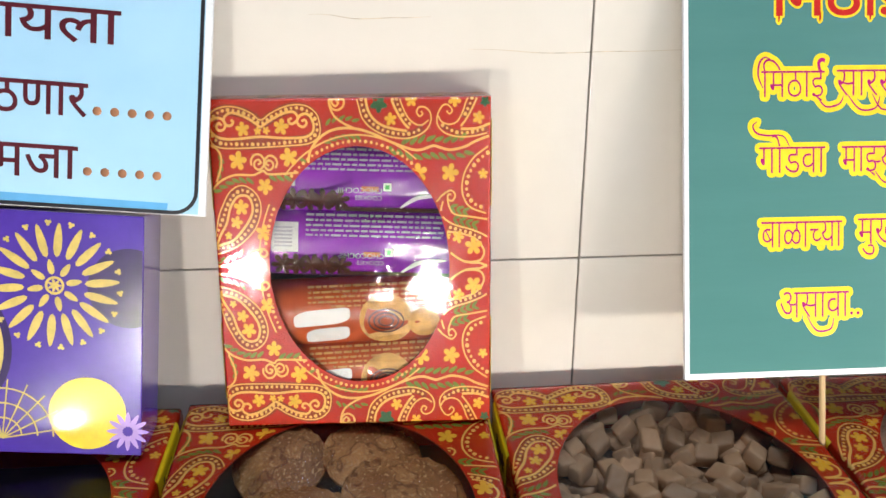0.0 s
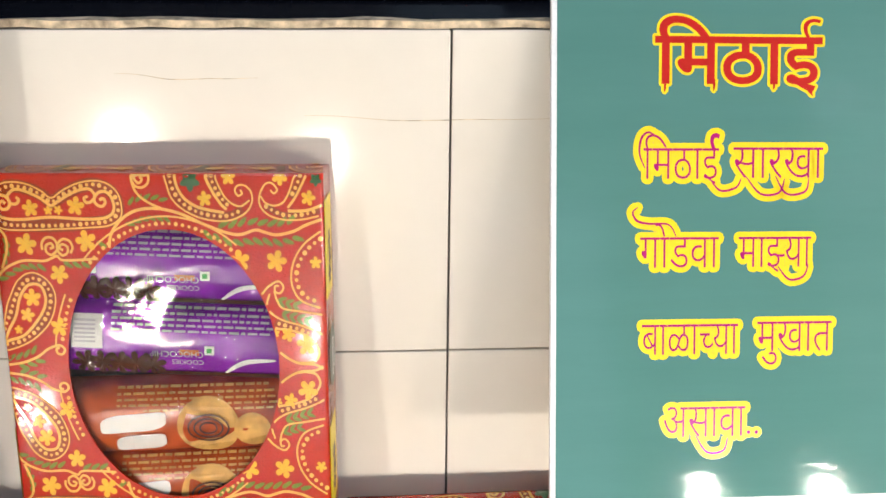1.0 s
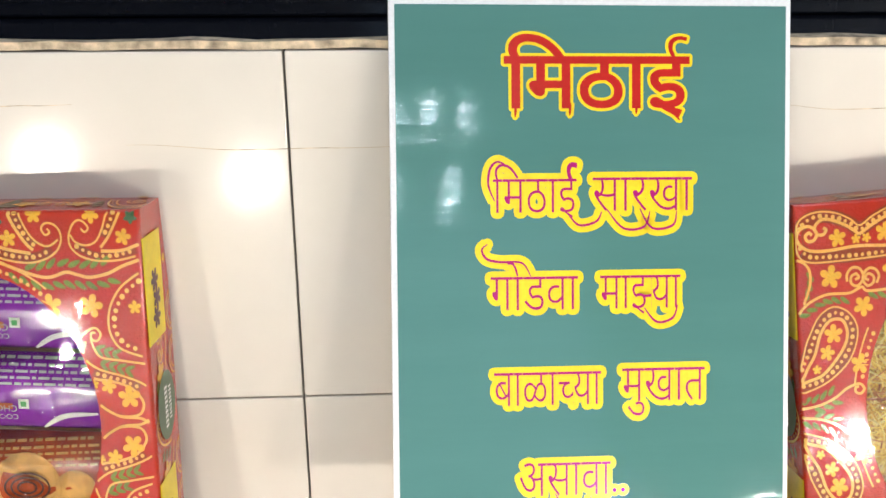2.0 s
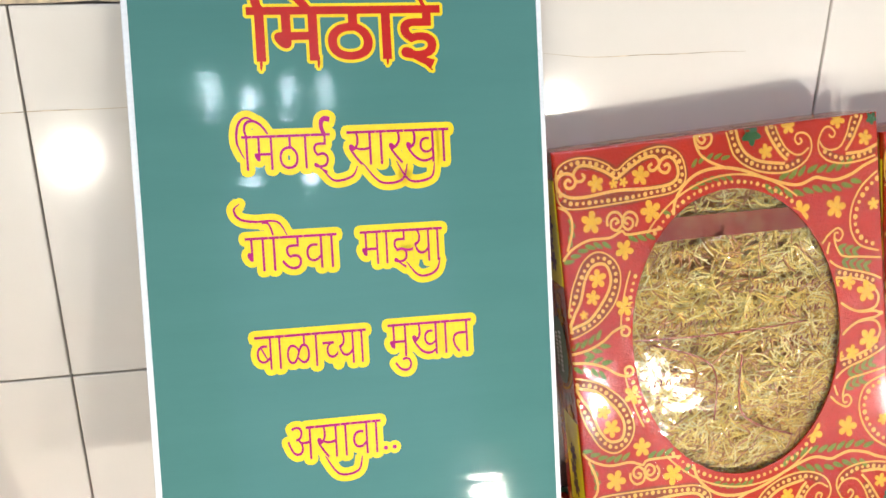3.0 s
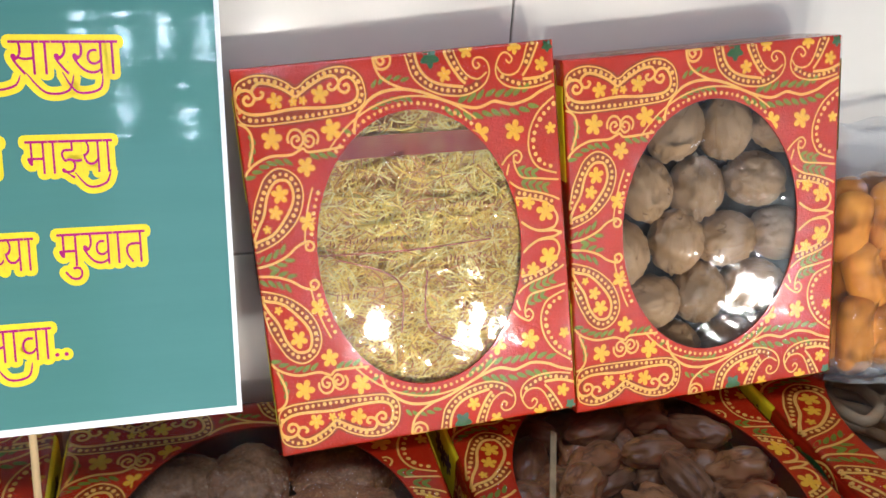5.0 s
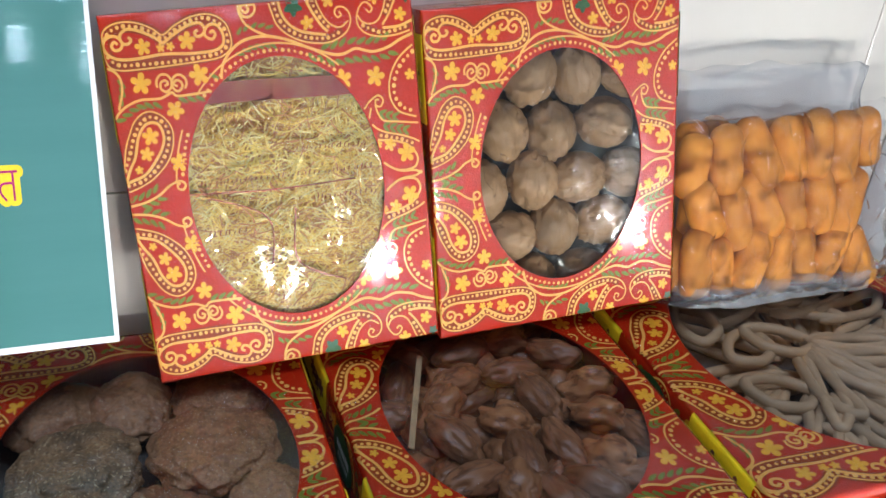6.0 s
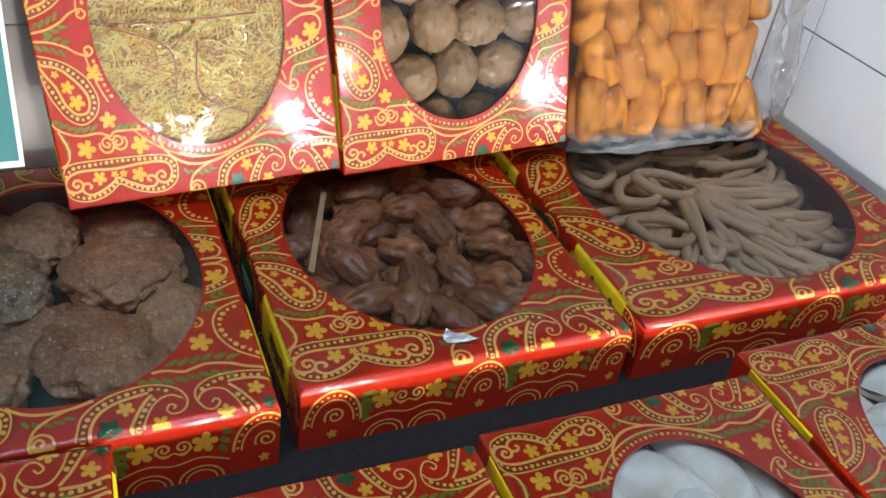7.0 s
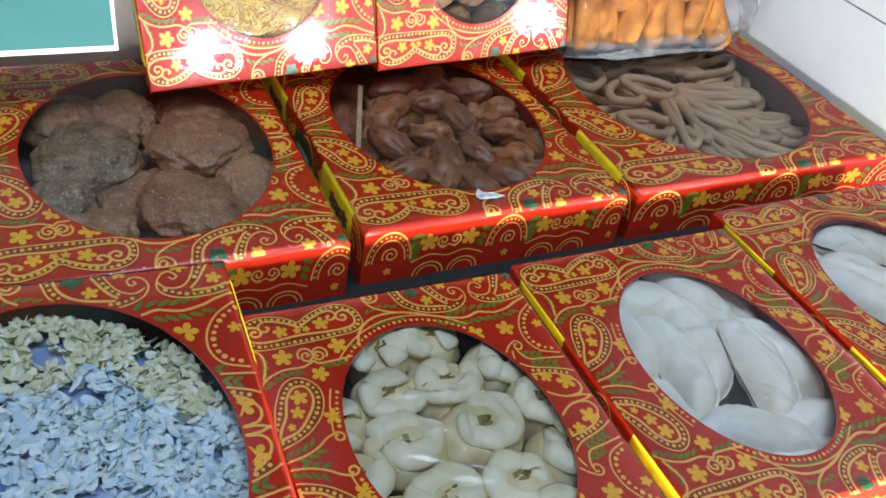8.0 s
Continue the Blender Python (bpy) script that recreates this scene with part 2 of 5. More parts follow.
class Strokes:
    """A set of printed strokes, each a layer of its own."""

    def __init__(self, place, z):
        self.place, self.z, self.all = place, z, []

    def line(self, pts, w, taper=False):
        ink = Ink(self.place, self.z + 2e-6 * len(self.all))
        ink.line(pts, w, taper)
        self.all.append(ink)


def smooth_path(pts, per=7, closed=False):
    """A rounded line through the given points (Catmull-Rom)."""
    p = [Vector((*q, 0)).to_2d() for q in pts]
    n, out = len(p), []
    for k in range(n if closed else n - 1):
        a, b, c, d = (p[(k - 1) % n], p[k], p[(k + 1) % n], p[(k + 2) % n]) if closed else (p[max(k - 1, 0)], p[k], p[k + 1], p[min(k + 2, n - 1)])
        for s in range(per):
            t = s / per
            q = 0.5 * ((2 * b) + (c - a) * t + (2 * a - 5 * b + 4 * c - d) * t * t + (3 * b - a - 3 * c + d) * t ** 3)
            out.append((q.x, q.y))
    out.append(out[0] if closed else (p[-1].x, p[-1].y))
    return out


def spiral(x, y, r, start, turns=1.6, hand=1, n=22):
    return [(x + r * (1 - 0.85 * k / n) * math.cos(start + hand * 2 * math.pi * turns * k / n), y + r * (1 - 0.85 * k / n) * math.sin(start + hand * 2 * math.pi * turns * k / n)) for k in range(n + 1)]


def spaced(pts, step):
    """Points along a line at even steps."""
    out, left = [], 0.0
    for (ax, ay), (bx, by) in zip(pts, pts[1:]):
        d = math.hypot(bx - ax, by - ay)
        while left < d:
            out.append((ax + (bx - ax) * left / d, ay + (by - ay) * left / d))
            left += step
        left -= d
    return out


def shrunk(pts, k):
    cx, cy = sum(p[0] for p in pts) / len(pts), sum(p[1] for p in pts) / len(pts)
    return [(cx + (x - cx) * k, cy + (y - cy) * k) for x, y in pts]


# ---- the printed sweet box; design grid of the lid 800 wide and 900 high ----
def lid_print(gold, yellow, green, dark, flip, shade):
    """Half of the lid's print; flip mirrors it to the lower half."""
    Y = (lambda y: 900 - y) if flip else (lambda y: y)
    sg = -1 if flip else 1

    def up(pts):
        return [(x, Y(y)) for x, y in pts]

    def L(pts, w, closed=False):
        gold.line(smooth_path(up(pts), closed=closed), w)

    def L2(pts, w):
        gold.line(up(pts), w)

    def ground(pts, w, closed=False):
        shade.line(smooth_path(up(pts), closed=closed), w)

    def ground2(pts, w):
        shade.line(up(pts), w)

    def beads(path, step, r):
        for k, (x, y) in enumerate(spaced(path, step)):
            if 2 < x < 798:
                gold.dot(x, y, r * (1.0, 0.72, 0.86)[k % 3], 8)

    def dots(pts, closed=False, step=15, r=5.6):
        beads(smooth_path(up(pts), closed=closed), step, r)

    def dots2(pts):
        beads(up(pts), 16, 5.2)

    def bloom(x, y, r, turn=0.3):
        yellow.append((x, Y(y), r, sg * turn))

    def leaves(pts, side, size=27):
        """A row of leaves along a line: beside it, or on both sides for side 0."""
        path = spaced(smooth_path(up(pts)), size * 0.78)
        ink = green()
        for (ax, ay), (bx, by) in zip(path, path[1:]):
            ang = math.atan2(by - ay, bx - ax)
            for s in (1, -1) if side == 0 else (-side * sg,):
                ink.leaf(ax, ay, ang + s * 0.55, size, 0.24)

    # scalloped cartouche: thin outline, a band of dots, an inner line that ends in two curls on each side
    L([(10, 36), (35, 22), (68, 19), (100, 26), (127, 39), (149, 54), (178, 37), (214, 22), (251, 16), (281, 21), (304, 38), (313, 61), (314, 88), (303, 105), (276, 117), (222, 121), (154, 124), (73, 126), (33, 124), (11, 114), (3, 93), (3, 64)], 4, True)
    ground([(18, 44), (39, 31), (67, 28), (99, 35), (129, 49), (148, 63), (180, 46), (215, 30), (250, 24), (277, 31), (296, 45), (305, 63), (305, 86), (292, 100), (271, 108), (223, 112), (155, 116), (74, 115), (37, 113), (19, 103), (7, 85), (5, 63)], 30, True)
    dots([(18, 44), (39, 31), (67, 28), (99, 35), (129, 49), (148, 63), (180, 46), (215, 30), (250, 24), (277, 31), (296, 45), (305, 63), (305, 86), (292, 100), (271, 108), (223, 112), (155, 116), (74, 115), (37, 113), (19, 103), (7, 85), (5, 63)], True)
    L([(147, 73), (123, 55), (91, 40), (67, 35), (52, 42), (46, 53), (52, 66), (65, 67), (72, 58), (65, 53)], 7)
    L([(147, 73), (176, 55), (212, 38), (239, 34), (250, 42), (252, 53), (242, 63), (231, 64), (227, 55), (236, 50)], 7)
    L([(39, 67), (32, 61), (24, 69), (30, 79), (44, 77), (50, 63), (39, 50), (23, 48), (9, 56), (4, 72), (14, 89), (37, 100), (76, 102), (144, 97), (210, 101), (265, 100), (289, 91), (297, 73), (291, 51), (278, 40), (261, 43), (251, 57), (255, 68), (268, 73), (277, 64), (272, 55), (263, 59)], 7)
    # blossoms and the pair of curls under it
    for x, y, r, turn in ((97, 77, 20, 0.2), (139, 82, 11, 0.3), (163, 81, 11, 0.8), (205, 72, 22, 0.5), (78, 158, 26, 0.5), (223, 151, 26, 0.1), (151, 226, 23, 0.9), (140, 350, 23, 0.5)):
        bloom(x, y, r, turn)
    L([(134, 168), (143, 164), (137, 156), (126, 161), (125, 175), (138, 182), (152, 170), (152, 156), (143, 144), (127, 143), (116, 156), (116, 171)], 6)
    L([(166, 172), (157, 166), (165, 158), (177, 165), (175, 178), (162, 183), (152, 170), (155, 156), (168, 146), (183, 151), (189, 165), (183, 179)], 6)
    L([(3, 234), (13, 221), (35, 206), (70, 195), (117, 196), (138, 189), (150, 185), (161, 194), (199, 194), (248, 191)], 6)
    leaves([(3, 237), (22, 224), (45, 212), (73, 202), (129, 206)], -1)
    leaves([(164, 198), (198, 199), (232, 199)], -1)
    L([(3, 117), (20, 126), (31, 144), (30, 173), (15, 213)], 6)
    leaves([(25, 205), (36, 181), (39, 157), (35, 133)], 1)
    leaves([(271, 166), (262, 146), (262, 128)], 1)
    # left drop with three blossoms
    L([(3, 350), (15, 303), (29, 273), (46, 244), (70, 226), (93, 224), (118, 238), (133, 261), (136, 286), (128, 317), (111, 346), (80, 374), (50, 391), (15, 403), (3, 405)], 4)
    ground([(4, 354), (23, 316), (38, 281), (55, 254), (74, 239), (93, 236), (110, 246), (123, 266), (124, 287), (117, 313), (98, 341), (67, 370), (37, 385), (3, 391)], 27)
    dots([(4, 354), (23, 316), (38, 281), (55, 254), (74, 239), (93, 236), (110, 246), (123, 266), (124, 287), (117, 313), (98, 341), (67, 370), (37, 385), (3, 391)])
    L([(3, 381), (17, 353), (35, 324), (49, 282), (66, 257), (83, 249), (103, 254), (112, 277), (108, 302), (88, 333), (53, 368), (18, 380), (3, 385)], 7)
    for x, y, r, turn in ((80, 281, 22, 0.3), (64, 321, 18, 0.6), (39, 356, 11, 0.3)):
        bloom(x, y, r, turn)
    L([(3, 439), (3, 440), (44, 434), (80, 420), (103, 404), (122, 396), (137, 394), (147, 404), (140, 415), (128, 412), (127, 402), (135, 400)], 6)
    leaves([(3, 431), (32, 427), (63, 416), (93, 400)], 1)
    leaves([(30, 441), (69, 431), (102, 415)], -1)
    # dotted band round the window
    for a, b in ((0.95, 2.35), (2.62, 2.98)):
        L2([(415 + 293 * math.cos(q), 450 - 355 * math.sin(q)) for q in np.linspace(a, b, 30)], 4.5)
        arc = [(415 + 277 * math.cos(q), 450 - 339 * math.sin(q)) for q in np.linspace(a + 0.02, b - 0.02, 30)]
        ground2(arc, 24)
        dots2(arc)
    # the vine over the window with its curl and leaves
    L([(277, 166), (284, 136), (305, 108), (335, 87), (370, 78), (412, 79), (459, 91), (512, 114), (567, 133), (598, 136), (633, 126), (655, 131), (684, 137), (725, 129), (755, 115), (794, 102)], 7)
    L([(362, 7), (368, 13), (359, 21), (349, 11), (353, 4), (370, 4), (383, 5), (381, 21), (366, 31), (350, 27), (342, 11), (343, 4), (349, 4)], 6)
    L([(342, 4), (344, 23), (355, 46), (379, 64), (412, 79)], 6)
    leaves([(331, 70), (363, 59), (396, 58), (433, 71)], 1, 24)
    leaves([(321, 111), (361, 96), (403, 93), (437, 99)], -1, 24)
    leaves([(543, 120), (579, 122), (611, 113), (654, 117), (690, 118), (738, 106)], 1, 31)
    leaves([(508, 126), (545, 138), (580, 148), (623, 144), (658, 145), (701, 147), (750, 133)], -1, 31)
    # pair of long drops at the corner
    L([(420, 4), (425, 23), (435, 54), (460, 79), (500, 98), (548, 106), (584, 101), (614, 85), (628, 62), (626, 40), (613, 27), (596, 26), (588, 37), (595, 49), (605, 44), (600, 36)], 4.5)
    L([(447, 4), (445, 4), (451, 32), (469, 58), (502, 76), (560, 87)], 7)
    ground([(433, 4), (435, 20), (444, 45), (464, 68), (501, 87), (550, 95), (583, 90), (604, 77)], 18)
    dots([(433, 4), (435, 20), (444, 45), (464, 68), (501, 87), (550, 95), (583, 90), (604, 77)])
    L([(524, 4), (519, 9), (534, 40), (552, 67), (566, 80)], 7)
    L([(542, 4), (545, 17), (561, 49), (580, 67), (601, 72), (622, 59)], 4.5)
    ground([(532, 4), (534, 16), (549, 47), (570, 71)], 15)
    dots([(532, 4), (534, 16), (549, 47), (570, 71)])
    L([(673, 36), (681, 44), (689, 35), (677, 21), (663, 22), (651, 37), (645, 58), (650, 77), (670, 94), (705, 103), (749, 102), (788, 94)], 4.5)
    L([(649, 49), (659, 64), (680, 71), (702, 64), (718, 40), (728, 13), (734, 4)], 4.5)
    L([(759, 4), (748, 25), (731, 54), (713, 76)], 6)
    L([(713, 83), (758, 82), (796, 70)], 7)
    ground([(661, 73), (683, 85), (709, 93), (750, 91), (790, 81)], 15)
    dots([(661, 73), (683, 85), (709, 93), (750, 91), (790, 81)])
    ground([(745, 4), (737, 24), (720, 54)], 15)
    dots([(745, 4), (737, 24), (720, 54)])
    for x, y, r, turn in ((514, 56, 18, 0.2), (573, 8, 18, 0.3), (763, 54, 18, 0.6), (696, 8, 19, 0.9), (591, 196, 26, 0.2), (681, 197, 26, 0.6), (777, 201, 15, 0.3)):
        bloom(x, y, r, turn)
    for x, y, r in ((481, 16, 25), (782, 14, 15)):
        for k in range(5):
            dark.leaf(x, Y(y), 2 * math.pi * k / 5 + 0.3, r, 0.42)
    # dotted arc at the edge
    L([(791, 129), (751, 157), (726, 192), (716, 229), (720, 262), (740, 290), (786, 307)], 5)
    dots([(790, 146), (760, 168), (739, 197), (729, 229), (733, 257), (752, 281), (787, 294)], False, 17, 6.5)
    # curl, leaves and the wide drop with three blossoms
    L([(599, 245), (626, 261), (639, 275), (658, 257), (683, 244), (696, 257), (687, 272), (675, 267), (676, 255), (685, 255)], 5)
    L([(673, 266), (679, 289), (694, 308), (738, 315), (790, 323)], 5)
    L([(661, 273), (654, 299), (664, 319), (692, 336), (735, 348), (771, 361), (789, 371)], 5)
    leaves([(682, 288), (713, 298), (753, 308)], 0, 24)
    leaves([(690, 320), (729, 331), (780, 344)], 0, 24)
    L([(626, 263), (626, 289), (641, 330), (657, 370), (672, 399), (692, 421), (727, 439), (769, 443), (789, 453)], 6)
    ground([(638, 288), (647, 315), (668, 338), (697, 348), (734, 358), (774, 375)], 16)
    dots([(638, 288), (647, 315), (668, 338), (697, 348), (734, 358), (774, 375)])
    L([(655, 342), (676, 355), (712, 360), (755, 376), (779, 406), (773, 431), (750, 439), (724, 438)], 6)
    for x, y, r, turn in ((749, 395, 26, 0.3), (704, 370, 18, 0.7), (672, 366, 11, 0.3)):
        bloom(x, y, r, turn)


def side_print(gold, yellow, green, length, tall):
    """Drops, blossoms and double curls along a side, in grid units; a row of arches below."""
    x, turn = 10, 0
    while x < length - 60:
        # a drop with a curl, dotted inside
        for q, w in ((1.0, 5.5), (0.74, 4.0)):
            gold.line([(x + 62 - 62 * q * math.cos(a), tall * 0.62 - tall * 0.54 * q * math.sin(a)) for a in np.linspace(0, math.pi, 22)], w)
        for a in np.linspace(0.1, 3.0, 13):
            gold.dot(x + 62 - 54 * math.cos(a), tall * 0.62 - tall * 0.47 * math.sin(a), 3.4, 6)
        gold.line(spiral(x + 66, tall * 0.50, 24, 2.6, 1.6, 1), 5)
        yellow.blossom(x + 62, tall * 0.80, 12, 0.2)
        if x + 290 < length:
            for k in range(4):
                green.leaf(x + 138 - 3 * k, tall * (0.20 + 0.11 * k), 0.5 + 0.2 * k, 26, 0.36)
                green.leaf(x + 138 - 3 * k, tall * (0.20 + 0.11 * k), 2.4 - 0.2 * k, 24, 0.36)
            yellow.blossom(x + 172, tall * 0.36, 27, 0.25)
            gold.line(spiral(x + 214, tall * 0.37, 18, 1.2, 1.5, 1), 5)
            gold.line(spiral(x + 250, tall * 0.37, 18, 1.9, 1.5, -1), 5)
            gold.line(smooth_path([(x + 196, tall * 0.40), (x + 214, tall * 0.50), (x + 232, tall * 0.45), (x + 250, tall * 0.50), (x + 268, tall * 0.40)]), 4)
            yellow.blossom(x + 292, tall * 0.36, 27, 0.5)
            for k in range(3):
                green.leaf(x + 326 - 3 * k, tall * (0.22 + 0.12 * k), 0.5 + 0.2 * k, 25, 0.36)
            # arches near the lower edge
            for mx in (182, 284):
                for q, w in ((44, 4.5), (31, 3.5)):
                    gold.line([(x + mx - q * math.cos(a), tall * 0.98 - q * 0.85 * math.sin(a)) for a in np.linspace(0, math.pi, 16)], w)
            gold.line(smooth_path([(x + 128, tall * 0.70), (x + 180, tall * 0.60), (x + 232, tall * 0.66), (x + 284, tall * 0.60), (x + 340, tall * 0.72)]), 4)
        x += 348


def build_box(W, H, T, film, oval):
    """A carton of sweets: lid plane at local z = T, its lower left corner at the origin."""
    box = thing("sweet_box", Matrix(), "red paisley-printed sweet box", "sweet box")
    t = 0.0012
    # tray: bottom and four walls
    bm = bmesh.new()
    rim = 0.0048 if W > 0.2 else 0.0022
    top_z = T - rim - 0.001
    rings = [[bm.verts.new((x, y, z)) for x, y in ((e, e), (W - e, e), (W - e, H - e), (e, H - e))] for e, z in ((0, 0), (0, top_z), (t, top_z), (t, t))]
    for a, b in zip(rings, rings[1:]):
        for k in range(4):
            bm.faces.new((a[k], a[(k + 1) % 4], b[(k + 1) % 4], b[k]))
    bm.faces.new(rings[0][::-1])
    bm.faces.new(rings[-1])
    part("tray", bm, RED, box)
    # inner lining
    bm = slab(t, W - t, t, H - t, t + 0.0004, t + 0.001)
    part("lining", bm, INSIDE, box, "dull grey card lining")
    # lid with its oval opening, slightly bowed, edges rounded
    bm = bmesh.new()
    n = 72
    ring, edge = [], []
    cx, cy, ax, ay = oval[0] * W, oval[1] * H, oval[2] * W, oval[3] * H

    def border(a):
        c, s = math.cos(a), math.sin(a)
        k = min((W - cx if c > 0 else cx) / max(abs(c), 1e-6), (H - cy if s > 0 else cy) / max(abs(s), 1e-6))
        return cx + c * k, cy + s * k

    angles = sorted({*(2 * math.pi * k / n for k in range(n)), *(math.atan2(y - cy, x - cx) % (2 * math.pi) for x in (0, W) for y in (0, H))})
    for a in angles:
        ring.append((cx + ax * math.cos(a), cy + ay * math.sin(a)))
        edge.append(border(a))

    def inset(p, e):
        return (min(max(p[0], e), W - e), min(max(p[1], e), H - e))

    loops = [[bm.verts.new((*p, T)) for p in ring]]
    loops += [[bm.verts.new((*inset(p, rim * (1 - math.sin(a))), T - rim * (1 - math.cos(a)))) for p in edge] for a in np.linspace(0, math.pi / 2, 7)]
    loops += [[bm.verts.new((*p, T - rim - 0.001)) for p in edge]]
    m = len(angles)
    for a, b in zip(loops, loops[1:]):
        for k in range(m):
            bm.faces.new((a[k], b[k], b[(k + 1) % m], a[(k + 1) % m])).smooth = True
    low = [[bm.verts.new((*p, T - z)) for p in ring] for z in (0, t)]
    for k in range(m):
        bm.faces.new((low[0][(k + 1) % m], low[1][(k + 1) % m], low[1][k], low[0][k]))
    lid = part("lid", bm, RED, box)
    # window film under the lid
    bm = bmesh.new()
    amp = -0.0021 if W < 0.2 else -0.0007
    crease = random.Random(4)
    arcs = [(-1.6, -0.5, 2.2, 0.10, 0.55), (-1.9, 0.2, 2.4, -0.30, 0.05), (0.3, -2.2, 2.5, 1.2, 1.75), (1.5, 0.9, 1.5, 2.9, 3.6), (-0.6, -1.9, 1.6, 0.9, 1.5), (0.2, 1.8, 1.5, 4.2, 4.9), (1.9, -0.8, 2.0, 2.5, 2.9)]
    for k in range(14):
        px, py, turn, bow = crease.uniform(-0.7, 0.7), crease.uniform(-0.75, 0.75), crease.uniform(0.9, 2.3), crease.uniform(1.2, 3.0)
        half = crease.uniform(0.25, 0.55) / bow
        arcs.append((px - bow * math.cos(turn), py - bow * math.sin(turn), bow, turn - half, turn + half))

    def sag(x, y):
        """Creases of the stretched film: short curved ridges."""
        p, q, h = (x - cx) / ax, (y - cy) / ay, 0.0
        for ox, oy, rad, a0, a1 in arcs:
            a = math.atan2(q - oy, p - ox) % (2 * math.pi)
            s = ((a - a0) % (2 * math.pi)) / (a1 - a0)
            if 0 < s < 1:
                d = (math.hypot(p - ox, q - oy) - rad) * ax
                h += math.sin(math.pi * s) * math.exp(-(d / 0.0024) ** 2)
        return -amp * min(h, 1.0)

    rings, around = 76, 150
    disc = []
    for k in range(1, rings + 1):
        q = 1.04 * k / rings
        spots = [(cx + ax * q * math.cos(a), cy + ay * q * math.sin(a)) for a in np.linspace(0, 2 * math.pi, around, endpoint=False)]
        disc.append([bm.verts.new((x, y, T - t - 0.0006 + sag(x, y))) for x, y in spots])
    bm.faces.new(disc[0])
    for a, b in zip(disc, disc[1:]):
        for k in range(around):
            bm.faces.new((a[k], b[k], b[(k + 1) % around], a[(k + 1) % around]))
    part("window_film", bm, film, box, "clear plastic window film", smooth=True)
    # prints
    u, v = W / 800, H / 900

    def on_lid(x, y, z):
        x, y = x * u, (900 - y) * v
        x, y = min(max(x, 0.0004), W - 0.0004), min(max(y, 0.0004), H - 0.0004)
        d = min(x, y, W - x, H - y)
        return (x, y, T + z - (rim - math.sqrt(rim * rim - (rim - d) ** 2) if d < rim else 0))

    g, dk, sh = Ink(on_lid, 0.0004), Ink(on_lid, 0.0005), Strokes(on_lid, 0.0002)
    blooms, sprigs = [], []

    def leaf_ink():
        sprigs.append(Ink(on_lid, 0.0003))
        return sprigs[-1]

    for flip in (False, True):
        lid_print(g, blooms, leaf_ink, dk, flip, sh)
    keep = lambda p: ((p[0] - cx) / (ax + 0.0006)) ** 2 + ((p[1] - cy) / (ay + 0.0006)) ** 2 > 1
    for ink in sh.all:
        bm = ink.mesh(keep)
        if bm.faces:
            part("rust_red_band", bm, SHADE, lid)
    part("gold_ornament", g.mesh(keep), GOLD, lid, "fine gold paisley lines and dots")
    for x, y, r, turn in blooms:
        ink = Ink(on_lid, 0.0005)
        ink.blossom(x, y, r, turn)
        bm = ink.mesh(keep)
        if bm.faces:
            part("blossom", bm, FLOWER, lid)
    for ink in sprigs:
        bm = ink.mesh(keep)
        if bm.faces:
            part("leaf_sprig", bm, LEAF, lid)
    part("green_blossom", dk.mesh(keep), DGREEN, lid, "dark green blossoms")
    tall = T / v

    def bend(y):
        """How far the rounded edge lies inside the side, at the depth y."""
        d = min(max(y * v, 0.0), rim)
        return rim - math.sqrt(rim * rim - (rim - d) ** 2)

    def front(x, y, z):
        return (min(x * u, W), bend(y) - z, max(min((tall - y) * v, T), 0))

    def back(x, y, z):
        return (min(x * u, W), H + z - bend(y), max(min((tall - y) * v, T), 0))

    def right(x, y, z):
        return (W + z - bend(y), min(x * v, H), max(min((tall - y) * v, T), 0))

    def left(x, y, z):
        return (bend(y) - z, min(x * v, H), max(min((tall - y) * v, T), 0))

    for place, run in ((front, 800), (back, 800), (right, 900), (left, 900)):
        g, ye, gr = Ink(place, 0.0004), Ink(place, 0.0005), Ink(place, 0.0003)
        side_print(g, ye, gr, run, tall)
        part("side_ornament", g.mesh(), GOLD, box)
        part("side_blossom", ye.mesh(), FLOWER, box)
        tagged(part("side_leaf", gr.mesh(), LEAF, box), kind="stuff")
    # cling wrap drawn over the lid
    bm = bmesh.new()
    grid = []
    near = [0.0, 0.15 * rim, 0.42 * rim, 0.73 * rim, 1.04 * rim]
    xs, ys = [near + list(np.linspace(0.012, s - 0.012, 23)) + [s - e for e in near[::-1]] for s in (W, H)]
    for x in xs:
        line = []
        for y in ys:
            d = min(x, W - x, y, H - y)
            drop = rim - math.sqrt(rim * rim - (rim - d) ** 2) if d < rim else 0
            line.append(bm.verts.new((x, y, T + 0.0013 + 0.0006 * noise.noise(Vector((x * 45, y * 45, W))) - drop)))
        grid.append(line)
    for i in range(len(xs) - 1):
        for j in range(len(ys) - 1):
            bm.faces.new((grid[i][j], grid[i + 1][j], grid[i + 1][j + 1], grid[i][j + 1]))
    part("cling_wrap", bm, WRAP, box, "thin clear cling wrap", smooth=True)
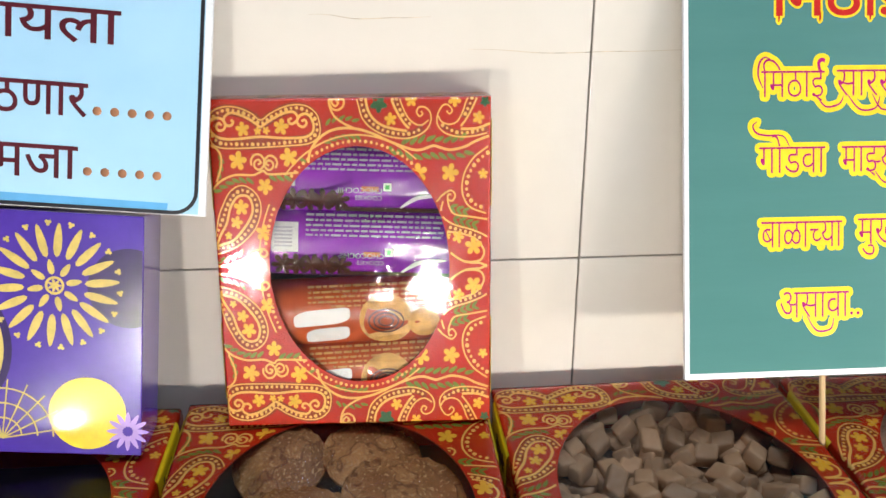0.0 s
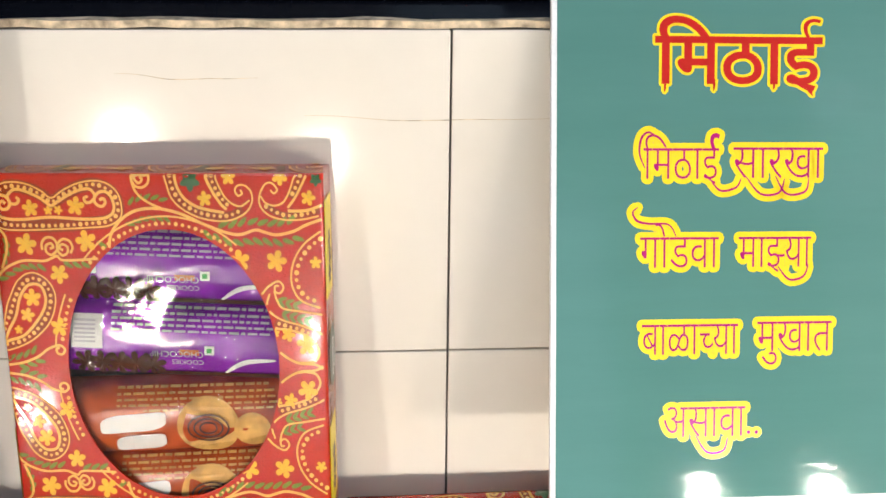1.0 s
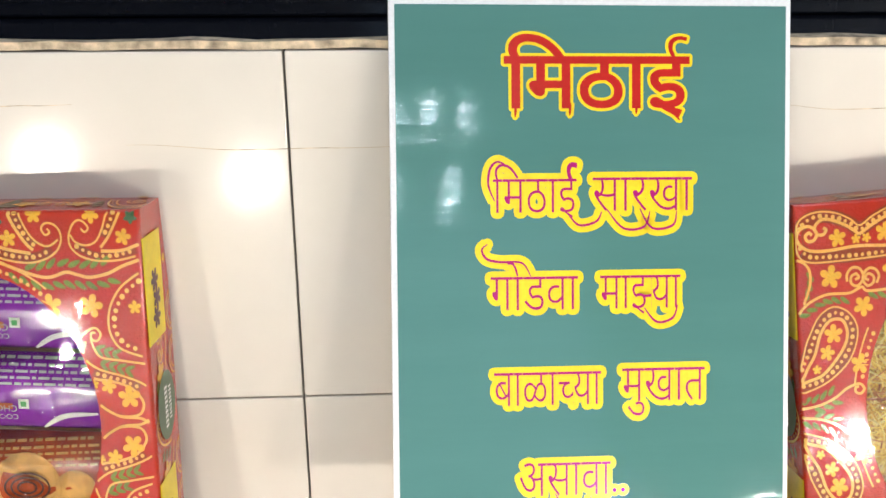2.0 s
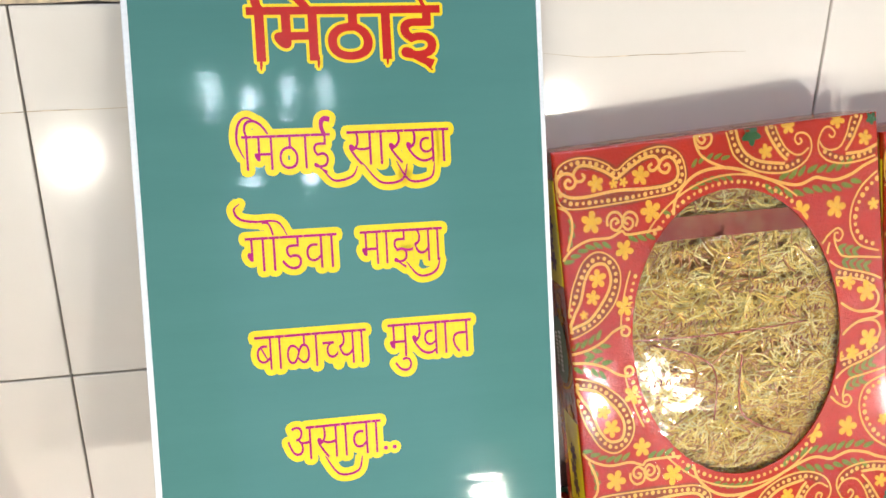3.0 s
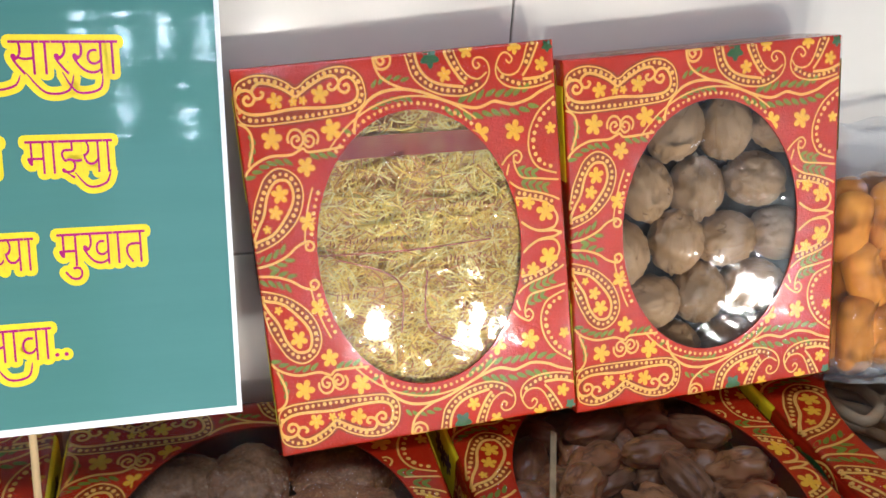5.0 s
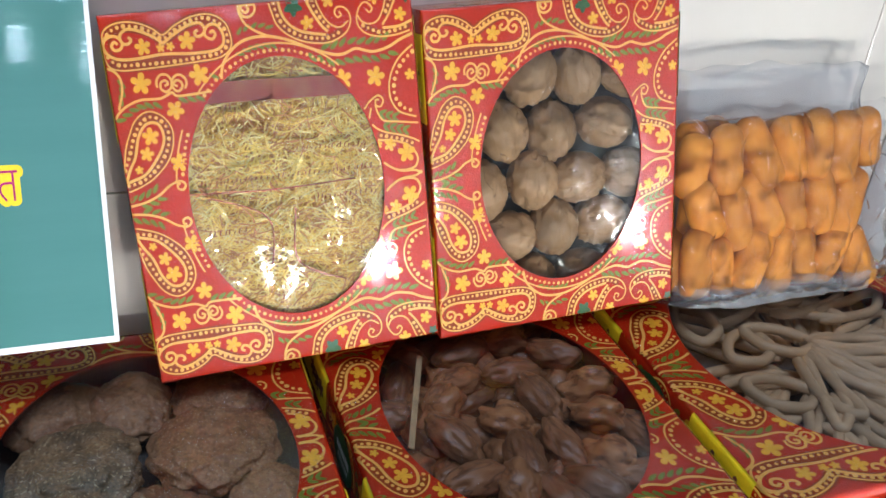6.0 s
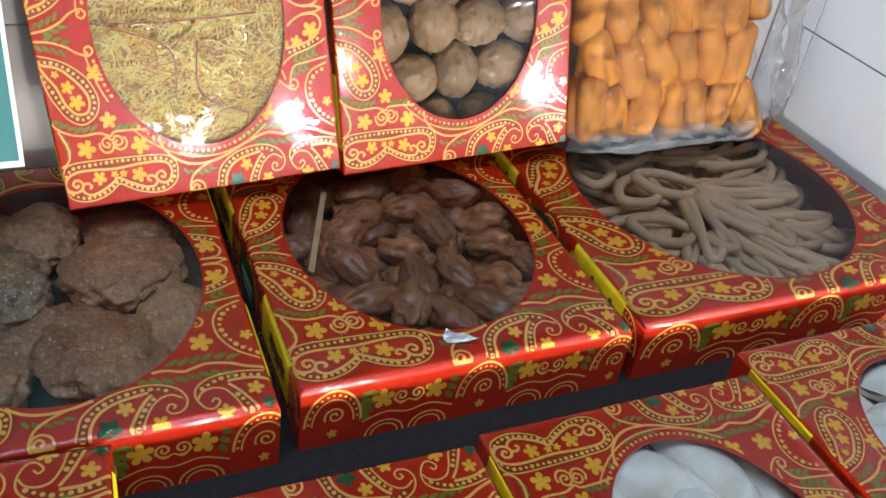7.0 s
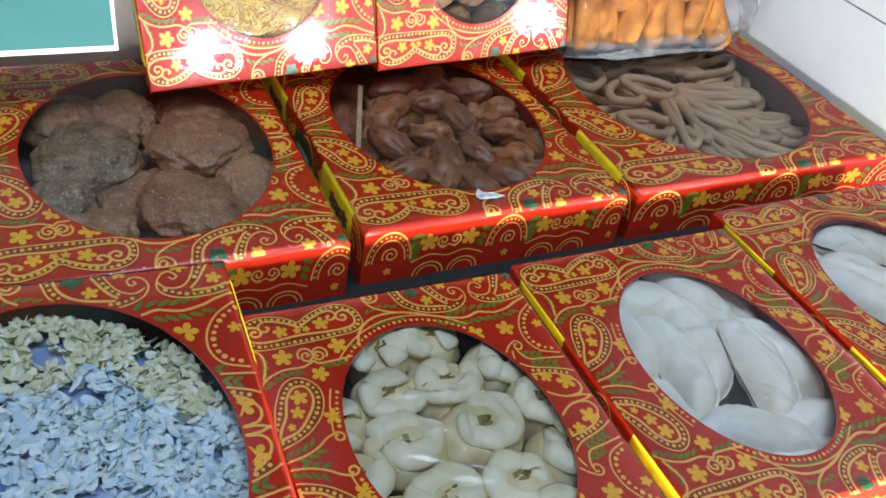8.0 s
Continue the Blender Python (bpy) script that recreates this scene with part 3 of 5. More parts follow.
    # yellow labels and green badges on the two long sides
    for place in (right, left):
        for y0, y1 in ((80, 300), (610, 840)):
            ink = Ink(place, 0.0007)
            depths = (0.02, 0.035, 0.06, 0.09, 0.12, 0.69)
            for c, d in zip(depths, depths[1:]):
                ink.poly([(y0, tall * c), (y1, tall * c), (y1, tall * d), (y0, tall * d)])
            bm = ink.mesh()
            bmesh.ops.remove_doubles(bm, verts=bm.verts[:], dist=0.00002)
            lab = part("side_label", bm, LABEL, box, "bright yellow side label")
            ink = Ink(place, 0.0009)
            for k in range(3):
                ink.blossom(y0 + 50 + 40 * k, tall * (0.36 + 0.05 * (k % 2)), 26, 0.5 * k, 6)
            part("label_picture", ink.mesh(), PLUM, lab)
        ink = Ink(place, 0.0008)
        ink.poly([(450 + 78 * math.cos(a), tall * (0.5 + 0.36 * math.sin(a))) for a in np.linspace(0, 2 * math.pi, 28, endpoint=False)])
        badge = part("badge", ink.mesh(), DGREEN, box, "dark green oval badge")
        ink = Ink(place, 0.001)
        for k in range(9):
            ink.poly([(400 + 11 * k, tall * 0.4), (407 + 11 * k, tall * 0.4), (407 + 11 * k, tall * 0.52), (400 + 11 * k, tall * 0.52)])
            ink.poly([(410 + 9 * k, tall * 0.58), (415 + 9 * k, tall * 0.58), (415 + 9 * k, tall * 0.68), (410 + 9 * k, tall * 0.68)])
        part("badge_bars", ink.mesh(), WHITE_INK, badge)
    return box


SMALL, LARGE = (0.184, 0.2275, 0.045), (0.219, 0.268, 0.048)


def standing(bl, br, tl, T):
    """The pose of a box from three corners of its lid."""
    bl, br, tl = Vector(bl), Vector(br), Vector(tl)
    ex = (br - bl).normalized()
    ez = ex.cross(tl - bl).normalized()
    ey = ez.cross(ex)
    m = Matrix((ex, ey, ez)).transposed().to_4x4()
    m.translation = bl - T * ez
    return m


def flat(x, back, H, turn=0.0):
    """A box that lies on the counter: left edge x, back edge, its turn in degrees."""
    return pose(x, back, 0, 0, 0, turn) @ pose(0, -H, 0)


# ---- the setting: counter, tiled walls, granite above, the room behind ----
WALL_Y, WALL_X = 0.70, 1.06
structure("counter", slab(-1.6, WALL_X, -0.12, WALL_Y + 0.05, -0.04, 0.0, 0.004), COUNTER)
structure("cabinet_front", slab(-1.6, WALL_X, -0.08, 0.7, -0.85, -0.042), PLASTER)
structure("floor", slab(-2.2, WALL_X + 0.1, -2.6, 0.9, -0.95, -0.852), FLOORING)
wall_north = structure("wall_north", slab(-2.2, WALL_X + 0.1, WALL_Y + 0.012, WALL_Y + 0.3, -0.85, 0.345), GROUT)
wall_east = structure("wall_east", slab(WALL_X + 0.012, WALL_X + 0.1, -2.6, WALL_Y + 0.0118, -0.85, 2.2), GROUT)
structure("wall_west", slab(-2.3, -2.2, -2.6, 1.0, -0.85, 2.2), PLASTER)
structure("wall_south", slab(-2.3, WALL_X + 0.1, -2.7, -2.6, -0.85, 2.2), PLASTER)
structure("ceiling", slab(-2.3, WALL_X + 0.1, -2.7, 1.0, 2.2, 2.3), PLASTER)


def tile_piece(parent, x0, x1, z0, z1, mat, side=False):
    g = 0.0006
    if side:
        bm = slab(WALL_X, WALL_X + 0.014, x0 + g, x1 - g, z0 + g, z1 - g, 0.0008)
    else:
        bm = slab(x0 + g, x1 - g, WALL_Y, WALL_Y + 0.014, z0 + g, z1 - g, 0.0008)
    return part("tile", bm, mat, parent)


XS = [0.13 + 0.439 * k for k in range(-4, 3)] + [WALL_X]
for z0, z1 in ((0.0, 0.1435), (0.1435, 0.3490)):
    for x0, x1 in zip(XS, XS[1:]):
        tile_piece(wall_north, x0, x1, z0, z1, TILE)
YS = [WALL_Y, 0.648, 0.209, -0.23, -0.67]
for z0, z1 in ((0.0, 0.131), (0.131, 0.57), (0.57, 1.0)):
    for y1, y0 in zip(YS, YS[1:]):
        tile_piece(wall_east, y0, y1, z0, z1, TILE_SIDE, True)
# added slab beside the boxes: the wall foot's shadow, put into its colour
structure("shaded_wall_foot", slab(1.0475, WALL_X - 0.0004, -0.10, WALL_Y - 0.0004, 0.0006, 0.006, 0.001), WALL_FOOT_SHADE)
# rough cut edge on top of the tiles and the black granite sill above it
bm = slab(-1.7, WALL_X - 0.002, WALL_Y + 0.001, WALL_Y + 0.012, 0.3493, 0.3535)
bmesh.ops.subdivide_edges(bm, edges=[e for e in bm.edges if e.calc_length() > 1], cuts=160)
for v in bm.verts:
    v.co.z += 0.0016 * noise.noise(Vector((v.co.x * 40, v.co.y * 50, 0)))
structure("trim", bm, NOSE)
structure("granite_sill", slab(-2.2, WALL_X - 0.002, WALL_Y + 0.0125, 1.0, 0.3455, 0.3520, 0.001), GRANITE)
structure("granite_upstand", slab(-2.2, WALL_X - 0.002, 0.80, 0.83, 0.3525, 0.376, 0.002), GRANITE)
structure("granite_back", slab(-2.2, WALL_X - 0.002, 0.831, 1.0, 0.3525, 2.2), GRANITE)

# hairline cracks in the glaze
for x0, x1, z in ((0.045, 0.200, 0.2975), (0.40, 0.52, 0.316), (-0.06, 0.02, 0.322)):
    ink = Ink(lambda x, y, zz: (x, WALL_Y - 0.0003, y), 0)
    ink.line([(x0 + (x1 - x0) * k / 40, z + 0.0035 * noise.noise(Vector((x0 + k * 0.07, 1.5, 0)))) for k in range(41)], 0.0005, taper=True)
    part("hairline_crack", ink.mesh(), NOSE, wall_north)

# ---- the boxes ----
small_box = build_box(*SMALL, FILM, (0.5185, 0.5, 0.329, 0.361))
large_box = build_box(*LARGE, FILM_TIGHT, (0.515, 0.5, 0.392, 0.397))
B1 = standing((-0.128, 0.635, 0.051), (0.056, 0.629, 0.051), (-0.1190, 0.669, 0.275), SMALL[2])
B2 = standing((0.413, 0.606, 0.053), (0.594, 0.597, 0.070), (0.396, 0.664, 0.271), SMALL[2])
B3 = standing((0.604, 0.611, 0.054), (0.787, 0.602, 0.070), (0.584, 0.659, 0.278), SMALL[2])
small_box.matrix_basis = B1
tagged(small_box, label="red paisley sweet box with biscuit packs, leaning on tiles", group="standing sweet boxes")
box_2, box_3 = copy_thing(small_box, B2), copy_thing(small_box, B3)
tagged(box_2, label="red paisley sweet box full of golden vermicelli, leaning upright")
tagged(box_3, label="red paisley sweet box full of walnuts, leaning upright")

LW, LH, LT = LARGE
BACK_ROW = {"spare": (-0.386, 0.668, 0.0), "puri": (-0.163, 0.672, 0.6), "cubes": (0.062, 0.678, 0.8), "patties": (0.288, 0.676, -1.0), "dates": (0.518, 0.678, -0.6)}
LABELS = {"spare": "red paisley sweet box lying flat under a purple box", "puri": "flat red sweet box with round fried biscuits", "cubes": "flat red sweet box with small fried dough cubes",
          "patties": "flat red sweet box with sugared brown patties", "dates": "flat red sweet box with brown dried dates"}
FLAT = {}
for k, (key, (x, back, turn)) in enumerate(BACK_ROW.items()):
    m = flat(x, back, LH, turn)
    FLAT[key] = m
    if k == 0:
        large_box.matrix_basis = m
        ob = large_box
    else:
        ob = copy_thing(large_box, m)
    tagged(ob, label=LABELS[key], category="sweet box", group="back row of flat sweet boxes")
m = flat(0.7475, 0.6910, 0.283, -0.6)
FLAT["loops"] = m
wide_box = build_box(0.297, 0.283, LT, FILM_TIGHT, (0.512, 0.512, 0.39, 0.44))
wide_box.matrix_basis = m
tagged(wide_box, label="wide flat red sweet box with pale dough loops", group="back row of flat sweet boxes")
m = flat(0.196, 0.405, LH, -3.5)
FLAT["flakes"] = m
tall_box = build_box(LW, LH, 0.060, FILM_TIGHT, (0.515, 0.5, 0.405, 0.425))
tall_box.matrix_basis = m
tagged(tall_box, label="flat red sweet box with pale rice flakes", group="front row of flat sweet boxes")
SW, SH = SMALL[:2]
for key, x, back, turn, label in (("rolls", 0.411, 0.356, -1.5, "flat red sweet box with cream-coloured rolled sweets"), ("moons", 0.601, 0.357, -0.8, "flat red sweet box with white half-moon dumplings"),
                                  ("moons_far", 0.793, 0.374, -0.5, "flat red sweet box with pale half-moon dumplings")):
    m = flat(x, back, SH, turn)
    FLAT[key] = m
    tagged(copy_thing(small_box, m), label=label, group="front row of flat sweet boxes")


# ---- the green sign: A4 board on a wooden stick ----
SIGN_W, SIGN_H = 0.2085, 0.2965
sign_m = standing((0.1822, 0.597, 0.0965), (0.3907, 0.599, 0.0942), (0.184, 0.694, 0.374), 0.0)
sign = thing("sign_board", sign_m, "green printed sign with red and pink writing on a stick", "sign")
part("board", slab(0, SIGN_W, 0, SIGN_H, -0.004, 0, 0.0006), SIGN_WHITE, sign, "white foam board")
part("print_sheet", slab(0.0032, SIGN_W - 0.0028, 0.0042, SIGN_H - 0.0042, 0.0001, 0.0004), SIGN_GREEN, sign, "glossy green print")
bm = bmesh.new()
bmesh.ops.create_cone(bm, cap_ends=True, segments=10, radius1=0.0021, radius2=0.0021, depth=0.3)
stick = part("stick", bm, WOOD, sign, "thin wooden stick", smooth=True)
stick.matrix_local = pose(0.0985, 0.098, -0.0065, 90, 0, 0)

FLAT_GLYPHS = {}


def glyph(ch, weight=0.0):
    """Triangles and advance of one character of the built-in font, made bolder or lighter by weight."""
    if (ch, weight) in FLAT_GLYPHS:
        return FLAT_GLYPHS[ch, weight]

    def raw(text):
        c = bpy.data.curves.new("glyph", "FONT")
        c.body, c.resolution_u, c.offset = text, 4, weight
        o = bpy.data.objects.new("glyph", c)
        scene.collection.objects.link(o)
        bpy.context.view_layer.update()
        me = o.to_mesh()
        vs, fs = [tuple(v.co) for v in me.vertices], [tuple(p.vertices) for p in me.polygons]
        o.to_mesh_clear()
        bpy.data.objects.remove(o)
        bpy.data.curves.remove(c)
        return vs, fs

    vs, fs = raw(ch)
    wide = max(v[0] for v in raw("म")[0])
    adv = max(v[0] for v in raw(ch + "म")[0]) - wide
    FLAT_GLYPHS[ch, weight] = (vs, fs, adv)
    return FLAT_GLYPHS[ch, weight]


def word(text, weight=0.0):
    """Visual-order text as a list of (verts, faces) and the whole width. '~' before a letter asks for its half form."""
    out, x, half = [], 0.0, False
    for ch in text:
        if ch == "~":
            half = True
            continue
        vs, fs, adv = glyph(ch, weight)
        if half:
            cut = adv - 0.155
            bm = bmesh.new()
            bv = [bm.verts.new(v) for v in vs]
            for f in fs:
                try:
                    bm.faces.new([bv[k] for k in f])
                except ValueError:
                    pass
            bmesh.ops.bisect_plane(bm, geom=bm.verts[:] + bm.edges[:] + bm.faces[:], plane_co=(cut, 0, 0), plane_no=(1, 0, 0), clear_outer=True)
            bm.verts.index_update()
            vs, fs, adv, half = [tuple(v.co) for v in bm.verts], [tuple(v.index for v in f.verts) for f in bm.faces], cut - 0.02, False
            bm.free()
        out.append(([(v[0] + x, v[1]) for v in vs], fs))
        x += adv
    return out, x


def lettering(name, text, x0, x1, head, body, parent, ink, halo, halo_w, z, weight=0.0, swashes=()):
    """A word between x0 and x1 with its headline at the height head; body: headline to baseline."""
    glyphs, wide = word(text, weight)
    sx, sy = (x1 - x0) / wide, body / 0.622
    place = lambda v: (x0 + v[0] * sx, head - body + v[1] * sy)
    if halo:
        lay = Ink(lambda x, y, zz: (x, y, zz), z)
        for vs, fs in glyphs:
            count = {}
            for f in fs:
                for a, b in zip(f, f[1:] + f[:1]):
                    count[tuple(sorted((a, b)))] = count.get(tuple(sorted((a, b))), 0) + 1
            for f in fs:
                lay.poly([place(vs[k]) for k in f])
            rim = [e for e, c in count.items() if c == 1]
            for a, b in rim:
                lay.line([place(vs[a]), place(vs[b])], 2 * halo_w)
            for a in {k for e in rim for k in e}:
                lay.dot(*place(vs[a]), halo_w, 10)
        for path in swashes:
            q = smooth_path([place(p) for p in path], 8)
            lay.line(q, 2 * halo_w + 0.0012)
            for p in (q[0], q[-1]):
                lay.dot(*p, halo_w, 12)
        part(name + "_halo", lay.mesh(), halo, parent)
    bm = bmesh.new()
    for i, (vs, fs) in enumerate(glyphs):
        bv = [bm.verts.new((*place(v), z + 0.00012 + 0.00001 * i)) for v in vs]
        for f in fs:
            try:
                bm.faces.new([bv[k] for k in f])
            except ValueError:
                pass
    ob = part(name, bm, ink, parent)
    if swashes:
        for path in swashes:
            lay = Ink(lambda x, y, zz: (x, y, zz), z + 0.0001)
            lay.line(smooth_path([place(p) for p in path], 8), 0.0013, taper=True)
            part("swash", lay.mesh(), ink, ob)
    return ob


YEL = 0.0006
top = SIGN_H
lettering("title_word", "िमठाई", 0.0588, 0.1535, top - 0.0305, 0.0255, sign, INK_RED, INK_YELLOW, 0.0015, YEL, 0.012, ([(0.13, 0.06), (0.12, -0.12)], [(0.78, 0.06), (0.77, -0.10)], [(1.58, 0.06), (1.57, -0.08)], [(1.98, -0.02), (2.10, -0.16)]))
WORDS = (("िमठाई", 0.0520, 0.0955, 0.0920, ([(0.06, 0.22), (-0.10, 0.50), (-0.05, 0.80), (0.16, 0.92), (0.46, 0.80)], [(1.95, 0.0), (2.25, -0.22), (2.70, -0.16), (2.85, 0.02)])),
         ("सारखा", 0.1036, 0.1560, 0.0915, ([(0.35, 0.05), (0.75, -0.30), (1.25, -0.28), (1.40, 0.0)], [(1.15, 0.05), (1.45, -0.30), (1.95, -0.26), (2.05, 0.0)])),
         ("गोडवा", 0.0505, 0.0960, 0.1420, ([(1.02, 0.62), (0.80, 0.86), (0.25, 0.88), (-0.08, 0.94), (-0.20, 1.10), (-0.06, 1.20)],)),
         ("मा~झया", 0.1075, 0.1500, 0.1420, ([(1.25, 0.02), (1.60, -0.24), (2.05, -0.18), (2.20, 0.06)],)),
         ("बाळा~चया", 0.0520, 0.1080, 0.1915, ()), ("मुखात", 0.1190, 0.1630, 0.1905, ()),
         ("असावा", 0.0645, 0.1130, 0.2390, ([(1.0, 0.05), (1.35, -0.30), (1.85, -0.28), (1.98, -0.02)],)))
for text, x0, x1, head, swashes in WORDS:
    lettering("word", text, x0, x1, top - head, 0.0178, sign, INK_PINK, INK_YELLOW, 0.0030, YEL, -0.012, swashes)
lay, low = Ink(lambda x, y, zz: (x, y, zz), YEL), Ink(lambda x, y, zz: (x, y, zz), YEL + 0.0002)
for x in (0.1150, 0.1196):
    lay.dot(x, top - 0.2545, 0.0034, 14)
    low.dot(x, top - 0.2545, 0.0011, 10)
part("full_stops_halo", lay.mesh(), INK_YELLOW, sign)
part("full_stops", low.mesh(), INK_PINK, sign)

# ---- the light blue sign and the purple box at the far end ----
BW, BH = 0.297, 0.2095
bx = Vector((0.995, 0.0, -0.097)).normalized()
corner = Vector((-0.1285, 0.636, 0.2075))
bm_ = standing(corner - BW * bx, corner, corner - BW * bx + Vector((0.094, 0.246, 0.965)), 0.0)
blue = thing("sign_board", bm_, "light blue printed sign with maroon writing and black border", "sign")
part("board", slab(0, BW, 0, BH, -0.004, 0, 0.0006), SIGN_WHITE, blue, "white foam board")
part("print_sheet", slab(0.004, BW - 0.0045, 0.0012, BH - 0.004, 0.0001, 0.0004), SKY_PRINT, blue, "glossy light blue print")
flat_xy = lambda x, y, zz: (x, y, zz)
lay = Ink(flat_xy, 0.0005)
lay.poly([(0.006, 0.0025), (BW - 0.024, 0.0025), (BW - 0.0235, 0.0075), (0.006, 0.0095)])
part("band", lay.mesh(), BLUE_BAND, blue, "deeper blue band")
lay = Ink(flat_xy, 0.0007)
r = 0.014
rim = [(0.006, 0.0018)] + [(BW - 0.0062 - r + r * math.sin(a), 0.0018 + r - r * math.cos(a)) for a in np.linspace(0, math.pi / 2, 10)] + [(BW - 0.0062, BH - 0.007)]
lay.line(rim, 0.0024)
part("border", lay.mesh(), INK_BLACK, blue, "black rounded border line")
for text, x0, x1, head in (("ायला", BW - 0.1262, BW - 0.0556, 0.1232), ("ठणार", BW - 0.1310, BW - 0.0741, 0.0780), ("मजा", BW - 0.1300, BW - 0.0795, 0.0390)):
    lettering("word", text, x0, x1, head, 0.0200, blue, INK_MAROON, None, 0, 0.0007, 0.006)
for row, x0, x1 in ((0.0620, BW - 0.068, BW - 0.0257), (0.0243, BW - 0.0731, BW - 0.0307)):
    for x in np.linspace(x0, x1, 5):
        bm = bmesh.new()
        bmesh.ops.create_uvsphere(bm, u_segments=12, v_segments=6, radius=0.0028, matrix=Matrix.LocRotScale((x, row, 0.0006), None, (1, 1, 0.25)))
        part("dot", bm, COPPER, blue, smooth=True)

PW, PH, PT = 0.235, 0.160, 0.05
px = Vector((0.995, 0.0, -0.09)).normalized()
corner = Vector((-0.180, 0.600, 0.054))
P = standing(corner - PW * px, corner, corner - PW * px + Vector((0.017, 0.033, 0.153)), PT)
purple = thing("gift_box", P, "glossy purple gift box with gold flower print", "gift box")
part("carton", slab(0, PW, 0, PH, 0, PT, 0.0008), PURPLE, purple)
g, dk, li, yl = Ink(lambda x, y, z: (x, y, PT + z), 0.0006), Ink(lambda x, y, z: (x, y, PT + z), 0.0003), Ink(lambda x, y, z: (x, y, PT + z), 0.0006), Ink(lambda x, y, z: (x, y, PT + z), 0.0004)
fx, fy = PW - 0.0545, 0.113
for k in range(18):
    a = 2 * math.pi * k / 18 + 0.1
    g.leaf(fx + 0.0185 * math.cos(a), fy + 0.0185 * math.sin(a), a, 0.022, 0.15)
    g.blossom(fx + 0.0405 * math.cos(a + 0.17), fy + 0.0405 * math.sin(a + 0.17), 0.0022, a, 3)
for k in range(8):
    a = 2 * math.pi * k / 8 + 0.2
    g.leaf(fx + 0.0072 * math.cos(a), fy + 0.0072 * math.sin(a), a, 0.0100, 0.26)
g.line([(fx + 0.0052 * math.cos(a), fy + 0.0052 * math.sin(a)) for a in np.linspace(0, 2 * math.pi, 30)], 0.0016)
for k in range(7):
    g.leaf(fx, fy, 2 * math.pi * k / 7, 0.0045, 0.25)
for k in range(9):
    a = 0.2 + 0.32 * k
    g.line([(PW - 0.0875, 0.01), (PW - 0.0875 + 0.04 * math.cos(a), 0.01 + 0.04 * math.sin(a))], 0.0009)
for q in (0.012, 0.022, 0.032):
    g.line([(PW - 0.0875 + q * math.cos(a), 0.012 + q * math.sin(a)) for a in np.linspace(0, 3.1, 24)], 0.0010)
dk.poly([(min(PW - 0.0085 + 0.026 * math.cos(a), PW - 0.0005), 0.113 + 0.026 * math.sin(a)) for a in np.linspace(0, 2 * math.pi, 40, endpoint=False)])
part("dark_print", dk.mesh(), PURPLE_DARK, purple)
dk = Ink(lambda x, y, z: (x, y, PT + z), 0.0003)
dk.poly([(PW - 0.118 + 0.037 * math.cos(a), 0.07 + 0.045 * math.sin(a)) for a in np.linspace(0, 2 * math.pi, 40, endpoint=False)])
yl.poly([(PW - 0.116 + 0.030 * math.cos(a), 0.07 + 0.040 * math.sin(a)) for a in np.linspace(0, 2 * math.pi, 40, endpoint=False)])
part("flower_print", g.mesh(), OLD_GOLD, purple, "matt gold flower print")
part("dark_print", dk.mesh(), PURPLE_DARK, purple)
part("gold_disc", yl.mesh(), OLD_GOLD, purple)
yl = Ink(lambda x, y, z: (x, y, PT + z), 0.0005)
yl.dot(PW - 0.0342, 0.0285, 0.0245, 40)
part("yellow_disc", yl.mesh(), SUN_YELLOW, purple, "bright yellow disc print")
for k in range(12):
    li.leaf(PW - 0.0085 + 0.003 * math.cos(k * math.pi / 6), 0.0170 + 0.003 * math.sin(k * math.pi / 6), k * math.pi / 6, 0.0105, 0.2)
part("daisy_print", li.mesh(), LILAC, purple, "lilac daisy print")


# ---- what lies in the boxes ----
def lump(seed, sx, sy, sz, rough, freq, sub=3, ridge=0.0):
    """A rounded, uneven body."""
    bm = bmesh.new()
    bmesh.ops.create_icosphere(bm, subdivisions=sub, radius=1)
    off = Vector((seed * 3.7, seed * 1.3, seed * 2.1))
    for v in bm.verts:
        n = v.co.normalized()
        d = 1 + rough * noise.fractal(n * freq + off, 1.0, 2.0, 3)
        if ridge:
            d += ridge * (abs(math.sin(6 * math.atan2(n.y, n.z) + 3 * noise.noise(n * 2 + off))) - 0.5)
        v.co = Vector((n.x * sx, n.y * sy, n.z * sz)) * d
    return bm


def tube(points, radius, sides=7, cap=True, thin=0.55):
    """A round bar along a line of points, with rounded ends."""
    bm = bmesh.new()
    rings, n = [], len(points)
    for k, p in enumerate(points):
        p = Vector(p)
        d = (Vector(points[min(k + 1, n - 1)]) - Vector(points[max(k - 1, 0)])).normalized()
        a = d.cross(Vector((0.13, 0.21, 0.97))).normalized()
        b = d.cross(a)
        r = radius * (thin if k in (0, n - 1) else 1)
        rings.append([bm.verts.new(p + r * (math.cos(2 * math.pi * j / sides) * a + math.sin(2 * math.pi * j / sides) * b)) for j in range(sides)])
    for r, q in zip(rings, rings[1:]):
        for j in range(sides):
            bm.faces.new((r[j], r[(j + 1) % sides], q[(j + 1) % sides], q[j]))
    if cap:
        bm.faces.new(rings[0][::-1])
        bm.faces.new(rings[-1])
    return bm


